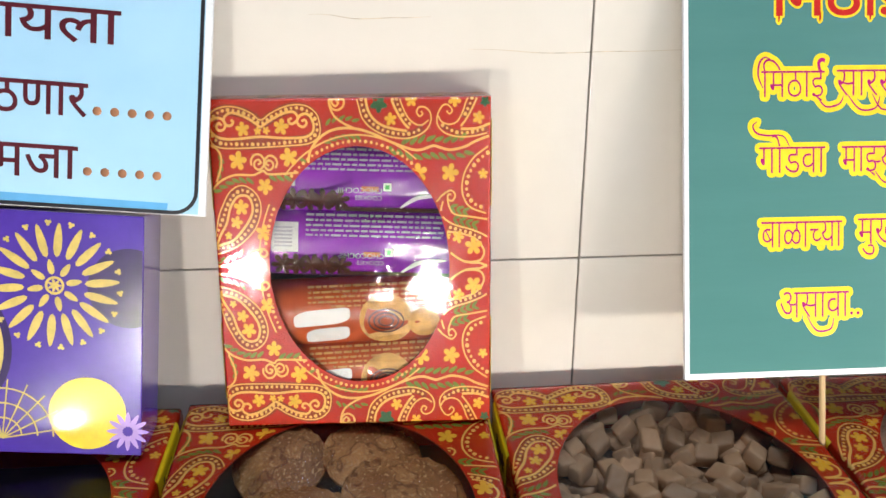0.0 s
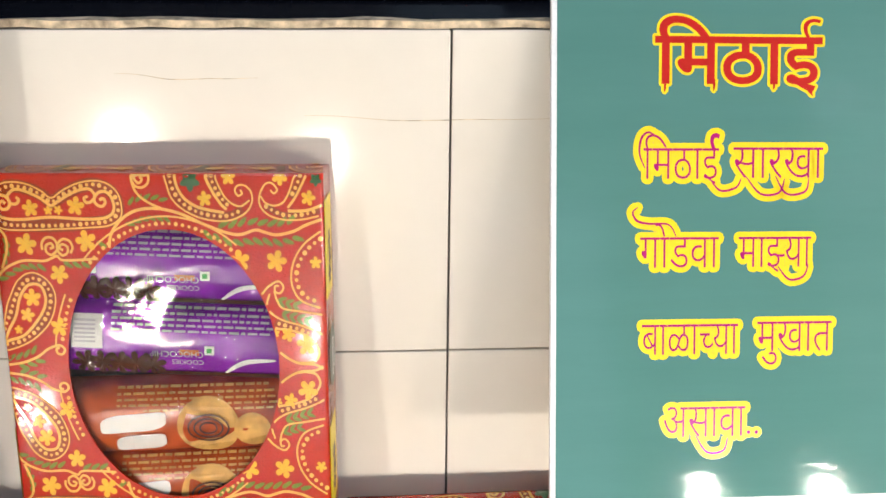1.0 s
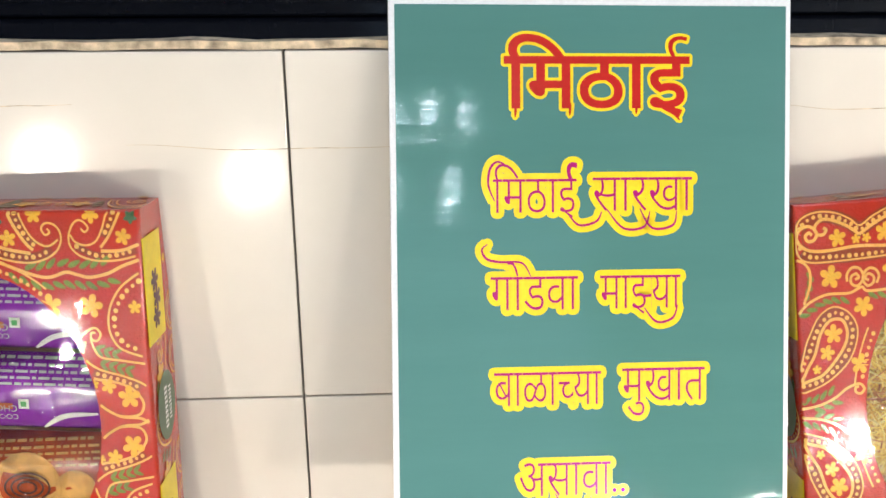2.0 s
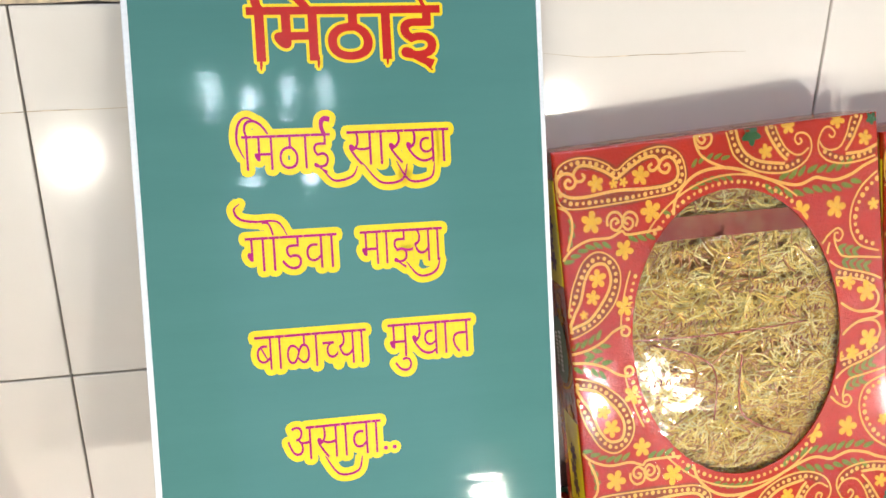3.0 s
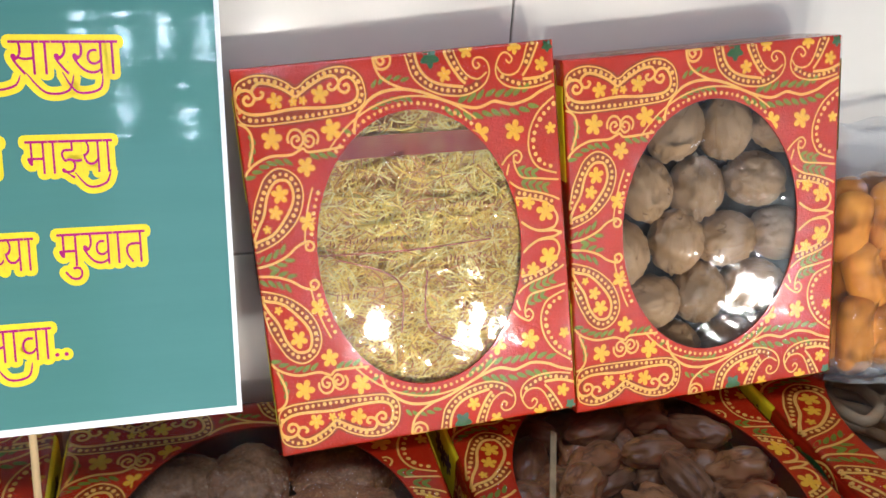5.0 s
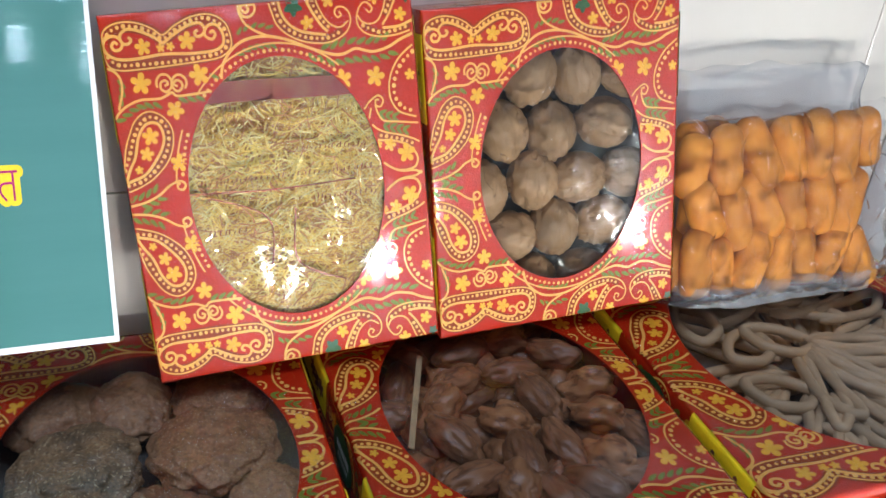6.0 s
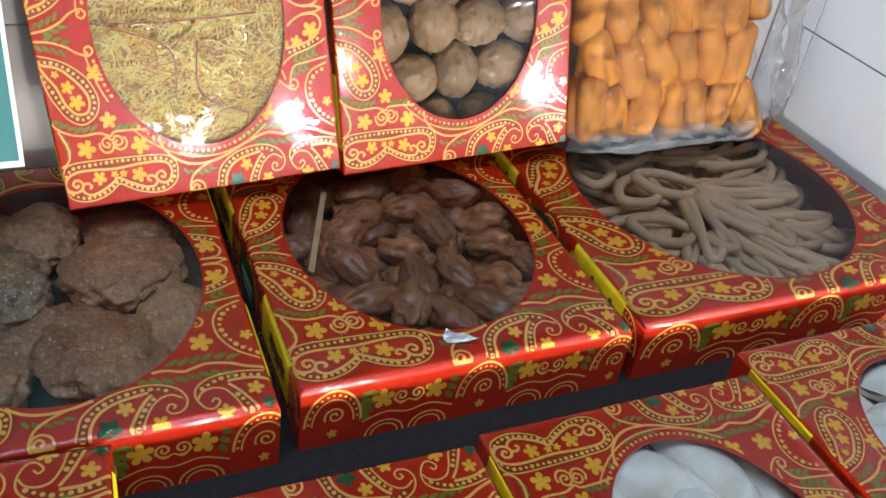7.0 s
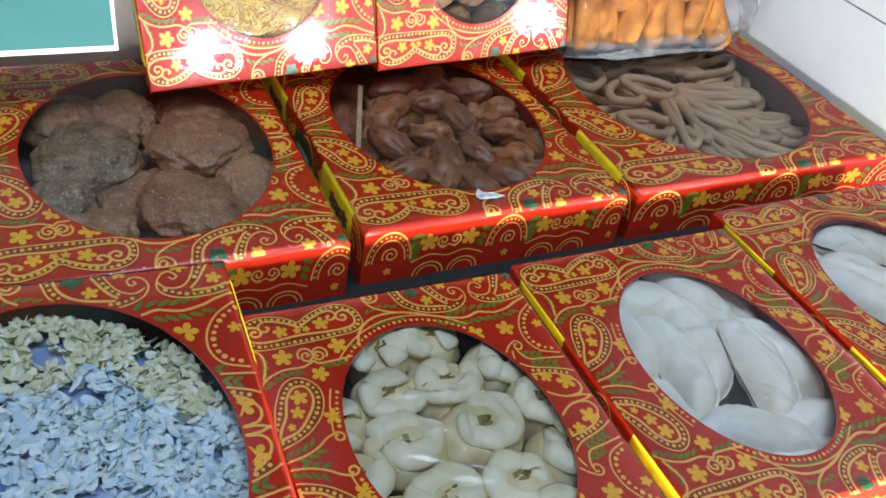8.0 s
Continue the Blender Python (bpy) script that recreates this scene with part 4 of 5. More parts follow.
rng = random.Random(11)
PACK_PURPLE = material("purple_foil_wrapper", (0.34, 0.035, 0.54), 0.22, vary=0.2, scale=30, bump=0.25, bump_scale=160, coat=0.3, other=(0.17, 0.015, 0.30))
PACK_BROWN = material("orange_brown_foil_wrapper", (0.60, 0.12, 0.03), 0.22, vary=0.2, scale=30, bump=0.25, bump_scale=160, coat=0.3, other=(0.28, 0.04, 0.02))
CHOCO = material("chocolate_print", (0.075, 0.022, 0.012), 0.3, vary=0.25, scale=120)
COOKIE = material("cookie_print", (0.78, 0.46, 0.13), 0.35, vary=0.2, scale=90)
INK_GREY = material("pale_grey_print", (0.62, 0.60, 0.66), 0.35)
INK_ORANGE = material("orange_red_print", (0.62, 0.12, 0.02), 0.3)
VEG = material("green_square_print", (0.02, 0.30, 0.06), 0.35)


def pillow(L, Hh, Tt, x, y):
    """Height of a wrapper's upper face over its middle plane."""
    u, v = min(abs(2 * x / L), 1.0), min(abs(2 * y / Hh), 1.0)
    e = max(0.0, min(1.0, (1 - u) * 8))
    return 0.5 * Tt * max(0.0, 1 - v ** 2.6) ** 0.5 * (0.12 + 0.88 * e ** 0.6)


def biscuit_pack(m, mat, purple, label):
    L, Hh, Tt = 0.166, 0.049, 0.032
    pack = thing("biscuit_pack", m, label, "biscuit pack", "biscuit packs in the box")
    bm = bmesh.new()
    nx, ny = 44, 14
    for s in (1, -1):
        grid = [[bm.verts.new((x, y, s * pillow(L, Hh, Tt, x, y) + 0.0006 * noise.noise(Vector((x * 60, y * 160, m.translation.z * 9))))) for y in np.linspace(-Hh / 2, Hh / 2, ny)] for x in np.linspace(-L / 2, L / 2, nx)]
        for i in range(nx - 1):
            for j in range(ny - 1):
                q = (grid[i][j], grid[i + 1][j], grid[i + 1][j + 1], grid[i][j + 1])
                bm.faces.new(q if s > 0 else q[::-1])
    bmesh.ops.remove_doubles(bm, verts=bm.verts, dist=0.0003)
    part("wrapper", bm, mat, pack, smooth=True)

    def on(x, y, z):
        return (x, y, pillow(L, Hh, Tt, x, y) + z)

    def patch(name, mat2, x0, x1, y0, y1, z, n=10):
        ink = Ink(on, z)
        for k in range(n):
            for j in range(4):
                a, b = x0 + (x1 - x0) * k / n, x0 + (x1 - x0) * (k + 1) / n
                c, d = y0 + (y1 - y0) * j / 4, y0 + (y1 - y0) * (j + 1) / 4
                ink.poly([(a, c), (b, c), (b, d), (a, d)])
        return part(name, ink.mesh(), mat2, pack)

    r = random.Random(5 if purple else 9)
    bars = Ink(on, 0.0009)
    for row in range(5):
        x = -0.035
        yy = 0.020 - 0.0032 * row
        while x < 0.055:
            w = r.uniform(0.002, 0.007)
            bars.poly([(x, yy), (x + w, yy), (x + w, yy + 0.0013), (x, yy + 0.0013)])
            x += w + 0.0012
    part("small_print_bars", bars.mesh(), INK_GREY if purple else COOKIE, pack)
    if purple:
        patch("barcode_panel", WHITE_INK, -0.058, -0.040, -0.004, 0.016, 0.0010)
        ink = Ink(on, 0.0013)
        for k in range(6):
            ink.poly([(-0.056, 0.012 - 0.0025 * k), (-0.044, 0.012 - 0.0025 * k), (-0.044, 0.0132 - 0.0025 * k), (-0.056, 0.0132 - 0.0025 * k)])
        part("panel_bars", ink.mesh(), INK_GREY, pack)
        patch("dark_band", CHOCO, -0.010, 0.075, -0.0215, -0.0180, 0.0010, 24)
        ink = Ink(on, 0.0012)
        for k in range(5):
            ink.blossom(-0.050 + 0.0095 * k, -0.0135, 0.0085, 0.4 * k, 7)
        part("biscuit_picture", ink.mesh(), CHOCO, pack)
        patch("veg_mark", WHITE_INK, 0.0185, 0.0240, -0.006, -0.0005, 0.0011, 2)
        patch("veg_dot", VEG, 0.0198, 0.0227, -0.0047, -0.0018, 0.0014, 2)
        patch("maker_mark", INK_ORANGE, 0.004, 0.0155, -0.0065, -0.0030, 0.0011, 3)
        # flavour name, printed upside down
        bm = bmesh.new()
        for text, yy, size in (("CHOCOCHIP", -0.0078, 0.0052), ("COOKIES", -0.0125, 0.0044)):
            glyphs, wide = word(text)
            for vs, fs in glyphs:
                bv = [bm.verts.new(on(0.018 - v[0] * size, yy - v[1] * size + size * 0.7, 0.0014)) for v in vs]
                for f in fs:
                    try:
                        bm.faces.new([bv[k] for k in f])
                    except ValueError:
                        pass
        part("flavour_name", bm, INK_GREY, pack)
        ink = Ink(on, 0.0012)
        ink.line(smooth_path([(0.030, -0.018), (0.042, -0.010), (0.060, -0.008)]), 0.003, taper=True)
        part("white_swoosh", ink.mesh(), WHITE_INK, pack)
    else:
        patch("maker_panel", INK_ORANGE, -0.044, -0.019, 0.0045, 0.0090, 0.0010, 5)
        ink = Ink(on, 0.0014)
        for x, y, half, tall in ((-0.026, 0.0005, 0.0195, 0.0056), (-0.0225, -0.0125, 0.0150, 0.0052)):
            ink.poly([(x + half * math.copysign(abs(math.cos(a)) ** 0.5, math.cos(a)), y + tall * math.copysign(abs(math.sin(a)) ** 0.5, math.sin(a)) + 0.12 * half * math.cos(a)) for a in np.linspace(0, 2 * math.pi, 32, endpoint=False)])
        part("logo_shapes", ink.mesh(), WHITE_INK, pack, "white rounded logo shapes")
        ink = Ink(on, 0.0011)
        ink.dot(0.018, -0.003, 0.0185, 30)
        ink.dot(0.044, -0.006, 0.011, 24)
        bis = part("biscuit_picture", ink.mesh(), COOKIE, pack, "golden biscuit picture")
        ink = Ink(on, 0.0014)
        for q in (0.012, 0.0085, 0.005):
            ink.line([(0.018 + q * math.cos(a), -0.004 + 0.7 * q * math.sin(a)) for a in np.linspace(0, 6.28, 24)], 0.0011)
        part("biscuit_rings", ink.mesh(), CHOCO, bis)
    return pack


for y, turn, mat, pur, label in ((0.172, -2.5, PACK_PURPLE, True, "purple biscuit pack with small print, upside down"), (0.127, -2.5, PACK_PURPLE, True, "purple biscuit pack with small print, upside down"),
                                 (0.078, 1.5, PACK_BROWN, False, "orange-brown biscuit pack with white logo shapes"), (0.034, 2.5, PACK_BROWN, False, "orange-brown biscuit pack with white logo shapes")):
    biscuit_pack(B1 @ pose(0.094, y, SMALL[2] - 0.0205, 0, 0, turn), mat, pur, label)


# golden vermicelli
def strand_material(name, stops, rough, soft=0.0):
    m = material(name, (0.6, 0.42, 0.1), rough)
    N, L = m.node_tree.nodes, m.node_tree.links
    geo, ramp = N.new("ShaderNodeNewGeometry"), N.new("ShaderNodeValToRGB")
    L.new(geo.outputs["Random Per Island"], ramp.inputs[0])
    e = ramp.color_ramp.elements
    e[0].position, e[0].color = stops[0][0], (*stops[0][1], 1)
    e[1].position, e[1].color = stops[-1][0], (*stops[-1][1], 1)
    for p, c in stops[1:-1]:
        k = e.new(p)
        k.color = (*c, 1)
    b = N["Principled BSDF"]
    L.new(ramp.outputs[0], b.inputs["Base Color"])
    b.inputs["Subsurface Weight"].default_value = soft
    b.inputs["Subsurface Radius"].default_value = (0.003, 0.0025, 0.0015)
    b.inputs["Subsurface Scale"].default_value = 1.0
    return m


STRAND = strand_material("golden_strands", ((0.0, (0.70, 0.40, 0.09)), (0.35, (1.0, 0.80, 0.22)), (0.78, (1.0, 0.92, 0.46)), (0.86, (0.60, 0.26, 0.12)), (1.0, (0.72, 0.40, 0.18))), 0.3)
verts, faces = [], []
for k in range(5600):
    cx, cy = rng.uniform(0.026, 0.165), rng.uniform(0.020, 0.207)
    if ((cx - 0.0955) / 0.07) ** 2 + ((cy - 0.11375) / 0.093) ** 2 > 1:
        continue
    if cy > 0.186 and rng.random() < 0.6:
        continue
    band = math.sin(cy * 165 + 30 * cx + 2.5 * noise.noise(Vector((cx * 22, cy * 12, 3))))
    if band > 0.7 and rng.random() < 0.45:
        continue
    hump = 0.0012 * (0.5 - band)
    z0 = min(SMALL[2] - 0.0110 + 0.0060 * rng.random() ** 0.6 + hump, SMALL[2] - 0.0034)
    ang, bend, ln = rng.gauss(0.1, 0.9), rng.uniform(-95, 95), rng.uniform(0.009, 0.022)
    tilt, r = rng.uniform(-0.16, 0.16), rng.uniform(0.00042, 0.00068)
    i, seg = len(verts), 5
    x, y = cx - ln / 2 * math.cos(ang), cy - ln / 2 * math.sin(ang)
    for q in range(seg + 1):
        a = ang + bend * ln * (q / seg - 0.5)
        z = min(z0 + tilt * ln * (q / seg - 0.5), SMALL[2] - 0.0032)
        for j in range(4):
            w = math.pi * j / 2 + 0.5
            verts.append((x - math.sin(a) * r * math.cos(w), y + math.cos(a) * r * math.cos(w), z + 0.6 * r * math.sin(w)))
        x += math.cos(a) * ln / seg
        y += math.sin(a) * ln / seg
    for q in range(seg):
        b = i + 4 * q
        for j in range(4):
            faces.append((b + j, b + (j + 1) % 4, b + 4 + (j + 1) % 4, b + 4 + j))
me = bpy.data.meshes.new("vermicelli")
me.from_pydata(verts, [], faces)
me.materials.append(STRAND)
ob = new("vermicelli", me)
ob.matrix_basis = B2
tagged(ob, label="loose golden vermicelli strands filling the box", category="vermicelli", kind="stuff")
WAFER = material("golden_brown_packet_bed", (0.62, 0.36, 0.10), 0.5, scale=90, other=(0.50, 0.20, 0.07), anis=(0.3, 1, 1), bump=0.5, bump_scale=120)
single("vermicelli_bed", slab(0.004, 0.18, 0.004, 0.2235, 0.003, SMALL[2] - 0.0125, 0.002), WAFER, B2, "golden-brown packed layer under the loose vermicelli", "vermicelli bed", smooth=False)

# red print on the packet of vermicelli: a band, rows of small bars and ruled lines
PACKET_RED = material("brick_red_packet_print", (0.34, 0.050, 0.035), 0.35, vary=0.25, scale=90, other=(0.40, 0.16, 0.08))
packet = thing("packet_print", B2, "brick-red printed lines on the clear vermicelli packet", "packet print")
flush = lambda x, y, z: (x, y, SMALL[2] - 0.0027 + z)
ink = Ink(flush, 0.0)
for y, wide in ((0.1785, 0.0125),):
    ink.line([(0.036 + 0.0030 * k, y - 0.00012 * k + 0.0010 * noise.noise(Vector((0.3 * k, y * 90, 0)))) for k in range(40)], wide)
part("band", ink.mesh(), PACKET_RED, packet)
ink, pen = Ink(flush, 0.0001), random.Random(8)
for x0, y0, x1, y1 in ((0.043, 0.1225, 0.150, 0.1205), (0.103, 0.1375, 0.148, 0.135), (0.043, 0.0895, 0.068, 0.090), (0.110, 0.1050, 0.152, 0.1040)):
    x = x0
    while x < x1:
        w = pen.uniform(0.0010, 0.0026)
        y = y0 + (y1 - y0) * (x - x0) / (x1 - x0)
        ink.line([(x, y), (x + w * 0.4, y + pen.uniform(0.0010, 0.0034))], 0.0008)
        x += w + pen.uniform(0.0004, 0.0018)
part("small_print_bars", ink.mesh(), PACKET_RED, packet)
for pts in ([(0.035, 0.118), (0.089, 0.1145), (0.138, 0.115)], [(0.047, 0.114), (0.080, 0.097), (0.079, 0.065)], [(0.098, 0.101), (0.096, 0.066), (0.125, 0.049)]):
    ink = Ink(flush, 0.0002)
    ink.line(smooth_path(pts, 8), 0.0011)
    part("ruled_line", ink.mesh(), PACKET_RED, packet)

# walnuts
SHELL = material("walnut_shell", (0.43, 0.285, 0.155), 0.5, vary=0.25, scale=45, bump=1.0, bump_scale=150, per_object=0.16, other=(0.31, 0.195, 0.10), spec=0.4, anis=(0.5, 1, 1), crease=((0.17, 0.095, 0.045), 85, 0.014, (0.25, 1, 1)))


def walnut_mesh(seed):
    bm = bmesh.new()
    bmesh.ops.create_icosphere(bm, subdivisions=4, radius=1)
    off = Vector((seed, 2 * seed, 3 * seed))
    for v in bm.verts:
        n = v.co.normalized()
        groove = abs(noise.noise(Vector((n.x * 1.3, n.y * 4.2, n.z * 4.2)) + off))
        fine = abs(noise.noise(Vector((n.x * 2.2, n.y * 8.5, n.z * 8.5)) + off))
        d = 1 - 0.16 * max(0, 0.16 - groove) / 0.16 - 0.06 * max(0, 0.14 - fine) / 0.14 + 0.03 * noise.noise(n * 3 + off)
        d += 0.07 * math.exp(-(n.y / 0.06) ** 2) - 0.07 * math.exp(-((abs(n.y) - 0.13) / 0.05) ** 2)
        d += 0.07 * max(0, abs(n.x) - 0.9) / 0.1
        v.co = Vector((n.x * 0.0220, n.y * 0.0190, n.z * 0.0186)) * d
    return bm


nuts = []
k = 0
for row in range(6):
    for col in range(5):
        x = 0.022 + 0.0385 * col + (0.0190 if row % 2 == 0 else 0) + rng.uniform(-0.0025, 0.0025)
        y = 0.024 + 0.0375 * row + rng.uniform(-0.0025, 0.0025)
        if x > SMALL[0] - 0.021 or y > SMALL[1] - 0.019:
            continue
        spot = B3 @ pose(x, y, SMALL[2] - 0.0240 + rng.uniform(-0.001, 0.0015), rng.uniform(-60, 60), rng.uniform(-18, 18), rng.choice((0, 90, 78, 10, -14)) + rng.uniform(-14, 14))
        if len(nuts) < 3:
            ob = single("walnut", walnut_mesh(1.7 + k), SHELL, spot, "whole brown walnut in its wrinkled shell", "walnut", "walnuts in the box")
            nuts.append(ob)
        else:
            copy_thing(nuts[k % 3], spot)
        k += 1

# sugared brown patties
PATTY = material("brown_fried_dough", (0.40, 0.215, 0.105), 0.5, vary=0.3, scale=38, bump=1.0, bump_scale=420, per_object=0.18, other=(0.26, 0.115, 0.05), fine=0.35, spec=0.5, speck=((0.56, 0.38, 0.23), 560, 0.64))
SUGAR = material("poppy_seed_crust", (0.34, 0.20, 0.095), 0.5, vary=0.25, scale=70, bump=1.0, bump_scale=380, per_object=0.1, other=(0.15, 0.095, 0.05), fine=0.5, speck=((0.52, 0.38, 0.22), 480, 0.62))


def patty(seed, r, h):
    bm = lump(seed, 1.02 * r, 0.94 * r, h, 0.16, 2.3, 5)
    for v in bm.verts:
        d = math.hypot(v.co.x, v.co.y) / r
        if v.co.z > 0:
            v.co.z += 0.0028 * noise.fractal(v.co * 60 + Vector((seed, 0, 0)), 0.8, 2.0, 4) - 0.25 * h * max(0.0, v.co.z / h - 0.6)
    return bm


for i, (x, y, z, rr, tx, ty) in enumerate(((0.0724, 0.155, 0.029, 0.037, 6, -6), (0.1533, 0.160, 0.030, 0.040, -4, 5), (0.1324, 0.085, 0.028, 0.038, 8, 3), (0.0680, 0.074, 0.022, 0.026, 8, 8), (0.0600, 0.216, 0.024, 0.030, -10, 4),
                                           (0.1060, 0.214, 0.025, 0.027, -6, 6), (0.184, 0.106, 0.022, 0.030, 4, 14), (0.045, 0.112, 0.020, 0.026, 4, -12), (0.165, 0.222, 0.020, 0.034, -4, 4), (0.100, 0.118, 0.015, 0.030, 0, 0), (0.180, 0.062, 0.016, 0.028, 6, 8))):
    single("sweet_patty", patty(3.1 * i + 1, rr, 0.0150), SUGAR if i in (0, 7) else PATTY, FLAT["patties"] @ pose(x, y, z, tx, ty, 50 * i), "round sugared brown patty with rough crust" if i not in (0, 7) else "round brown patty crusted with poppy seeds", "fried sweet", "patties in the box")

# dried dates
DATE = material("dried_date_skin", (0.34, 0.15, 0.065), 0.4, vary=0.25, scale=40, bump=0.7, bump_scale=220, per_object=0.28, other=(0.20, 0.085, 0.04), spec=0.5, anis=(0.35, 1, 1), crease=((0.15, 0.06, 0.03), 70, 0.02, (0.2, 1, 1)))
DATE_PALE = material("pale_dried_date_skin", (0.48, 0.22, 0.09), 0.4, vary=0.25, scale=40, bump=0.7, bump_scale=220, per_object=0.25, other=(0.30, 0.12, 0.05), spec=0.5, anis=(0.35, 1, 1), crease=((0.20, 0.08, 0.035), 70, 0.02, (0.2, 1, 1)))


def date(seed, half, thick, rough):
    """A plump drop-shaped date with shallow wrinkles along it."""
    bm = bmesh.new()
    bmesh.ops.create_icosphere(bm, subdivisions=4, radius=1)
    off = Vector((seed * 3.7, seed * 1.3, seed * 2.1))
    for v in bm.verts:
        n = v.co.normalized()
        turn = math.atan2(n.y, n.z)
        ridge = abs(noise.noise(Vector((n.x * 0.8, 1.9 * math.cos(turn), 1.9 * math.sin(turn))) * 1.7 + off))
        d = 1 + rough * noise.noise(n * 1.8 + off) - 0.13 * max(0.0, 0.22 - ridge) / 0.22 + 0.05 * noise.noise(n * 5 + off)
        fat = thick * (1.0 + 0.10 * n.x) * (1.0 + 0.12 * (1 - n.x * n.x))
        v.co = Vector((n.x * half, n.y * fat, n.z * fat * 0.9)) * d
        v.co.z += 0.0018 * math.sin(2.2 * n.x + seed)
    return bm


base = [part("dried_date", date(5.0 + 1.7 * q, (0.0240, 0.0200, 0.0255)[q], (0.0120, 0.0122, 0.0112)[q], (0.20, 0.34, 0.18)[q]), (DATE, DATE_PALE, DATE)[q], None, smooth=True) for q in range(3)]
k = 0
TOP = ((0.1412, 0.1058, -82), (0.1755, 0.1238, -39), (0.143, 0.151, -75), (0.1107, 0.0976, 80), (0.0952, 0.0748, 70), (0.0721, 0.0862, 10), (0.1172, 0.0614, -63), (0.163, 0.0853, -71), (0.1445, 0.0640, -49), (0.1790, 0.0670, -20),
       (0.1102, 0.1326, -49), (0.0704, 0.1245, -66), (0.094, 0.1834, 25), (0.1838, 0.1552, -9), (0.1372, 0.1824, 5), (0.1748, 0.1972, -46), (0.0720, 0.1560, 40), (0.1974, 0.099, -80), (0.108, 0.215, 12), (0.145, 0.222, -25))
LOW = [(0.026 + 0.034 * col + 0.012 * (row % 2), 0.028 + 0.030 * row, 67 * (3 * col + row)) for row in range(8) for col in range(5)]
for z, spots in ((0.0315, TOP), (0.0145, LOW)):
    for x, y, turn in spots:
        spot = FLAT["dates"] @ pose(x, y, z + rng.uniform(-0.003, 0.001), rng.uniform(-40, 40), rng.uniform(-14, 14), turn + rng.uniform(-8, 8))
        if k < 3:
            ob = base[k]
            ob.matrix_basis = spot
            tagged(ob, label="wrinkled brown dried date", category="dried date", group="dried dates in the box")
        else:
            copy_thing(base[k % 3], spot)
        k += 1

# thin wooden strip stuck in among the dates, and a scrap of tape on their box
single("wooden_strip", slab(-0.0022, 0.0022, -0.046, 0.046, -0.0006, 0.0006, 0.0004), WOOD, FLAT["dates"] @ pose(0.0545, 0.158, 0.0405, 3, 24, -20), "thin pale wooden strip standing among dates", "wooden strip", smooth=False)
bm = bmesh.new()
bed = [[bm.verts.new((0.018 * i / 6 - 0.002 * math.sin(j), 0.013 * j / 4 * (1 - 0.95 * i / 6), 0.0022 * noise.noise(Vector((i * 0.7, j * 0.9, 2))) + 0.003 * (i / 6) ** 2 + 0.0028)) for j in range(5)] for i in range(7)]
for i in range(6):
    for j in range(4):
        bm.faces.new((bed[i][j], bed[i + 1][j], bed[i + 1][j + 1], bed[i][j + 1]))
bmesh.ops.solidify(bm, geom=bm.faces[:], thickness=0.0004)
single("tape_scrap", bm, SIGN_WHITE, FLAT["dates"] @ pose(0.094, 0.0150, LT, 0, 0, -12), "small crumpled scrap of whitish tape on a box", "tape", smooth=False)

# pale dough loops
DOUGH = material("pale_fried_dough", (0.58, 0.39, 0.22), 0.5, vary=0.15, scale=40, bump=0.25, bump_scale=300, per_object=0.14, other=(0.50, 0.34, 0.19))
protos = []
for q in range(5):
    # a hairpin: two legs from one end, swelling to a round bend, the whole curved; the last is a ring
    ln, wd, arc = (0.074, 0.084, 0.064, 0.080, 0.0)[q], (0.0115, 0.0100, 0.0125, 0.0108, 0.0)[q], (3.5, -4.5, 2.2, 5.5, 0.0)[q]
    pts = []
    if q < 4:
        for s in np.linspace(0, 1, 30):
            a = 2 * s - 1
            u = 1 - abs(a) ** 1.5
            x, y = ln * u, wd * math.copysign(min(1.0, 2.1 * (1 - u) ** 0.5) * (0.35 + 0.65 * u ** 0.6), a)
            pts.append((x, y + arc * x * x + 0.0012 * math.sin(90 * x + q), 0.0012 + 0.0022 * a * (1 - u)))
        if q == 2:
            pts = pts[:24]
    else:
        pts = [(0.026 + (0.026 + 0.003 * math.sin(3 * a)) * math.cos(a), 0.016 * math.sin(a), 0.0025 * math.sin(a / 2)) for a in np.linspace(0.1, 6.5, 30)]
    protos.append(part("dough_loop", tube(pts, (0.0044, 0.0041, 0.0046, 0.0043, 0.0045)[q], 10), DOUGH, None, smooth=True))
# two lower beds, then a fan that spreads from a knot, rings and long loops behind it
LOOPS = []
for z, count in ((0.009, 16), (0.0165, 18)):
    for c in range(count):
        a, q = c * 2.39996 + z * 300, math.sqrt((c + 0.5) / count)
        LOOPS.append((c % 4, 0.106 + 0.040 * q * math.cos(a), 0.134 + 0.058 * q * math.sin(a), z, math.degrees(a) + rng.uniform(-25, 25)))
for c in range(13):
    a = math.radians(-118 + 11 * c)
    LOOPS.append((c % 4, 0.094 + 0.036 * math.cos(a), 0.150 + 0.042 * math.sin(a), 0.0235, math.degrees(a) + rng.uniform(-10, 10)))
for c in range(8):
    a = math.radians(-112 + 16 * c)
    LOOPS.append(((0, 1, 3)[c % 3], 0.094 + 0.006 * math.cos(a), 0.152 + 0.006 * math.sin(a), 0.031 + 0.0008 * (c % 3), math.degrees(a) + rng.uniform(-6, 6)))
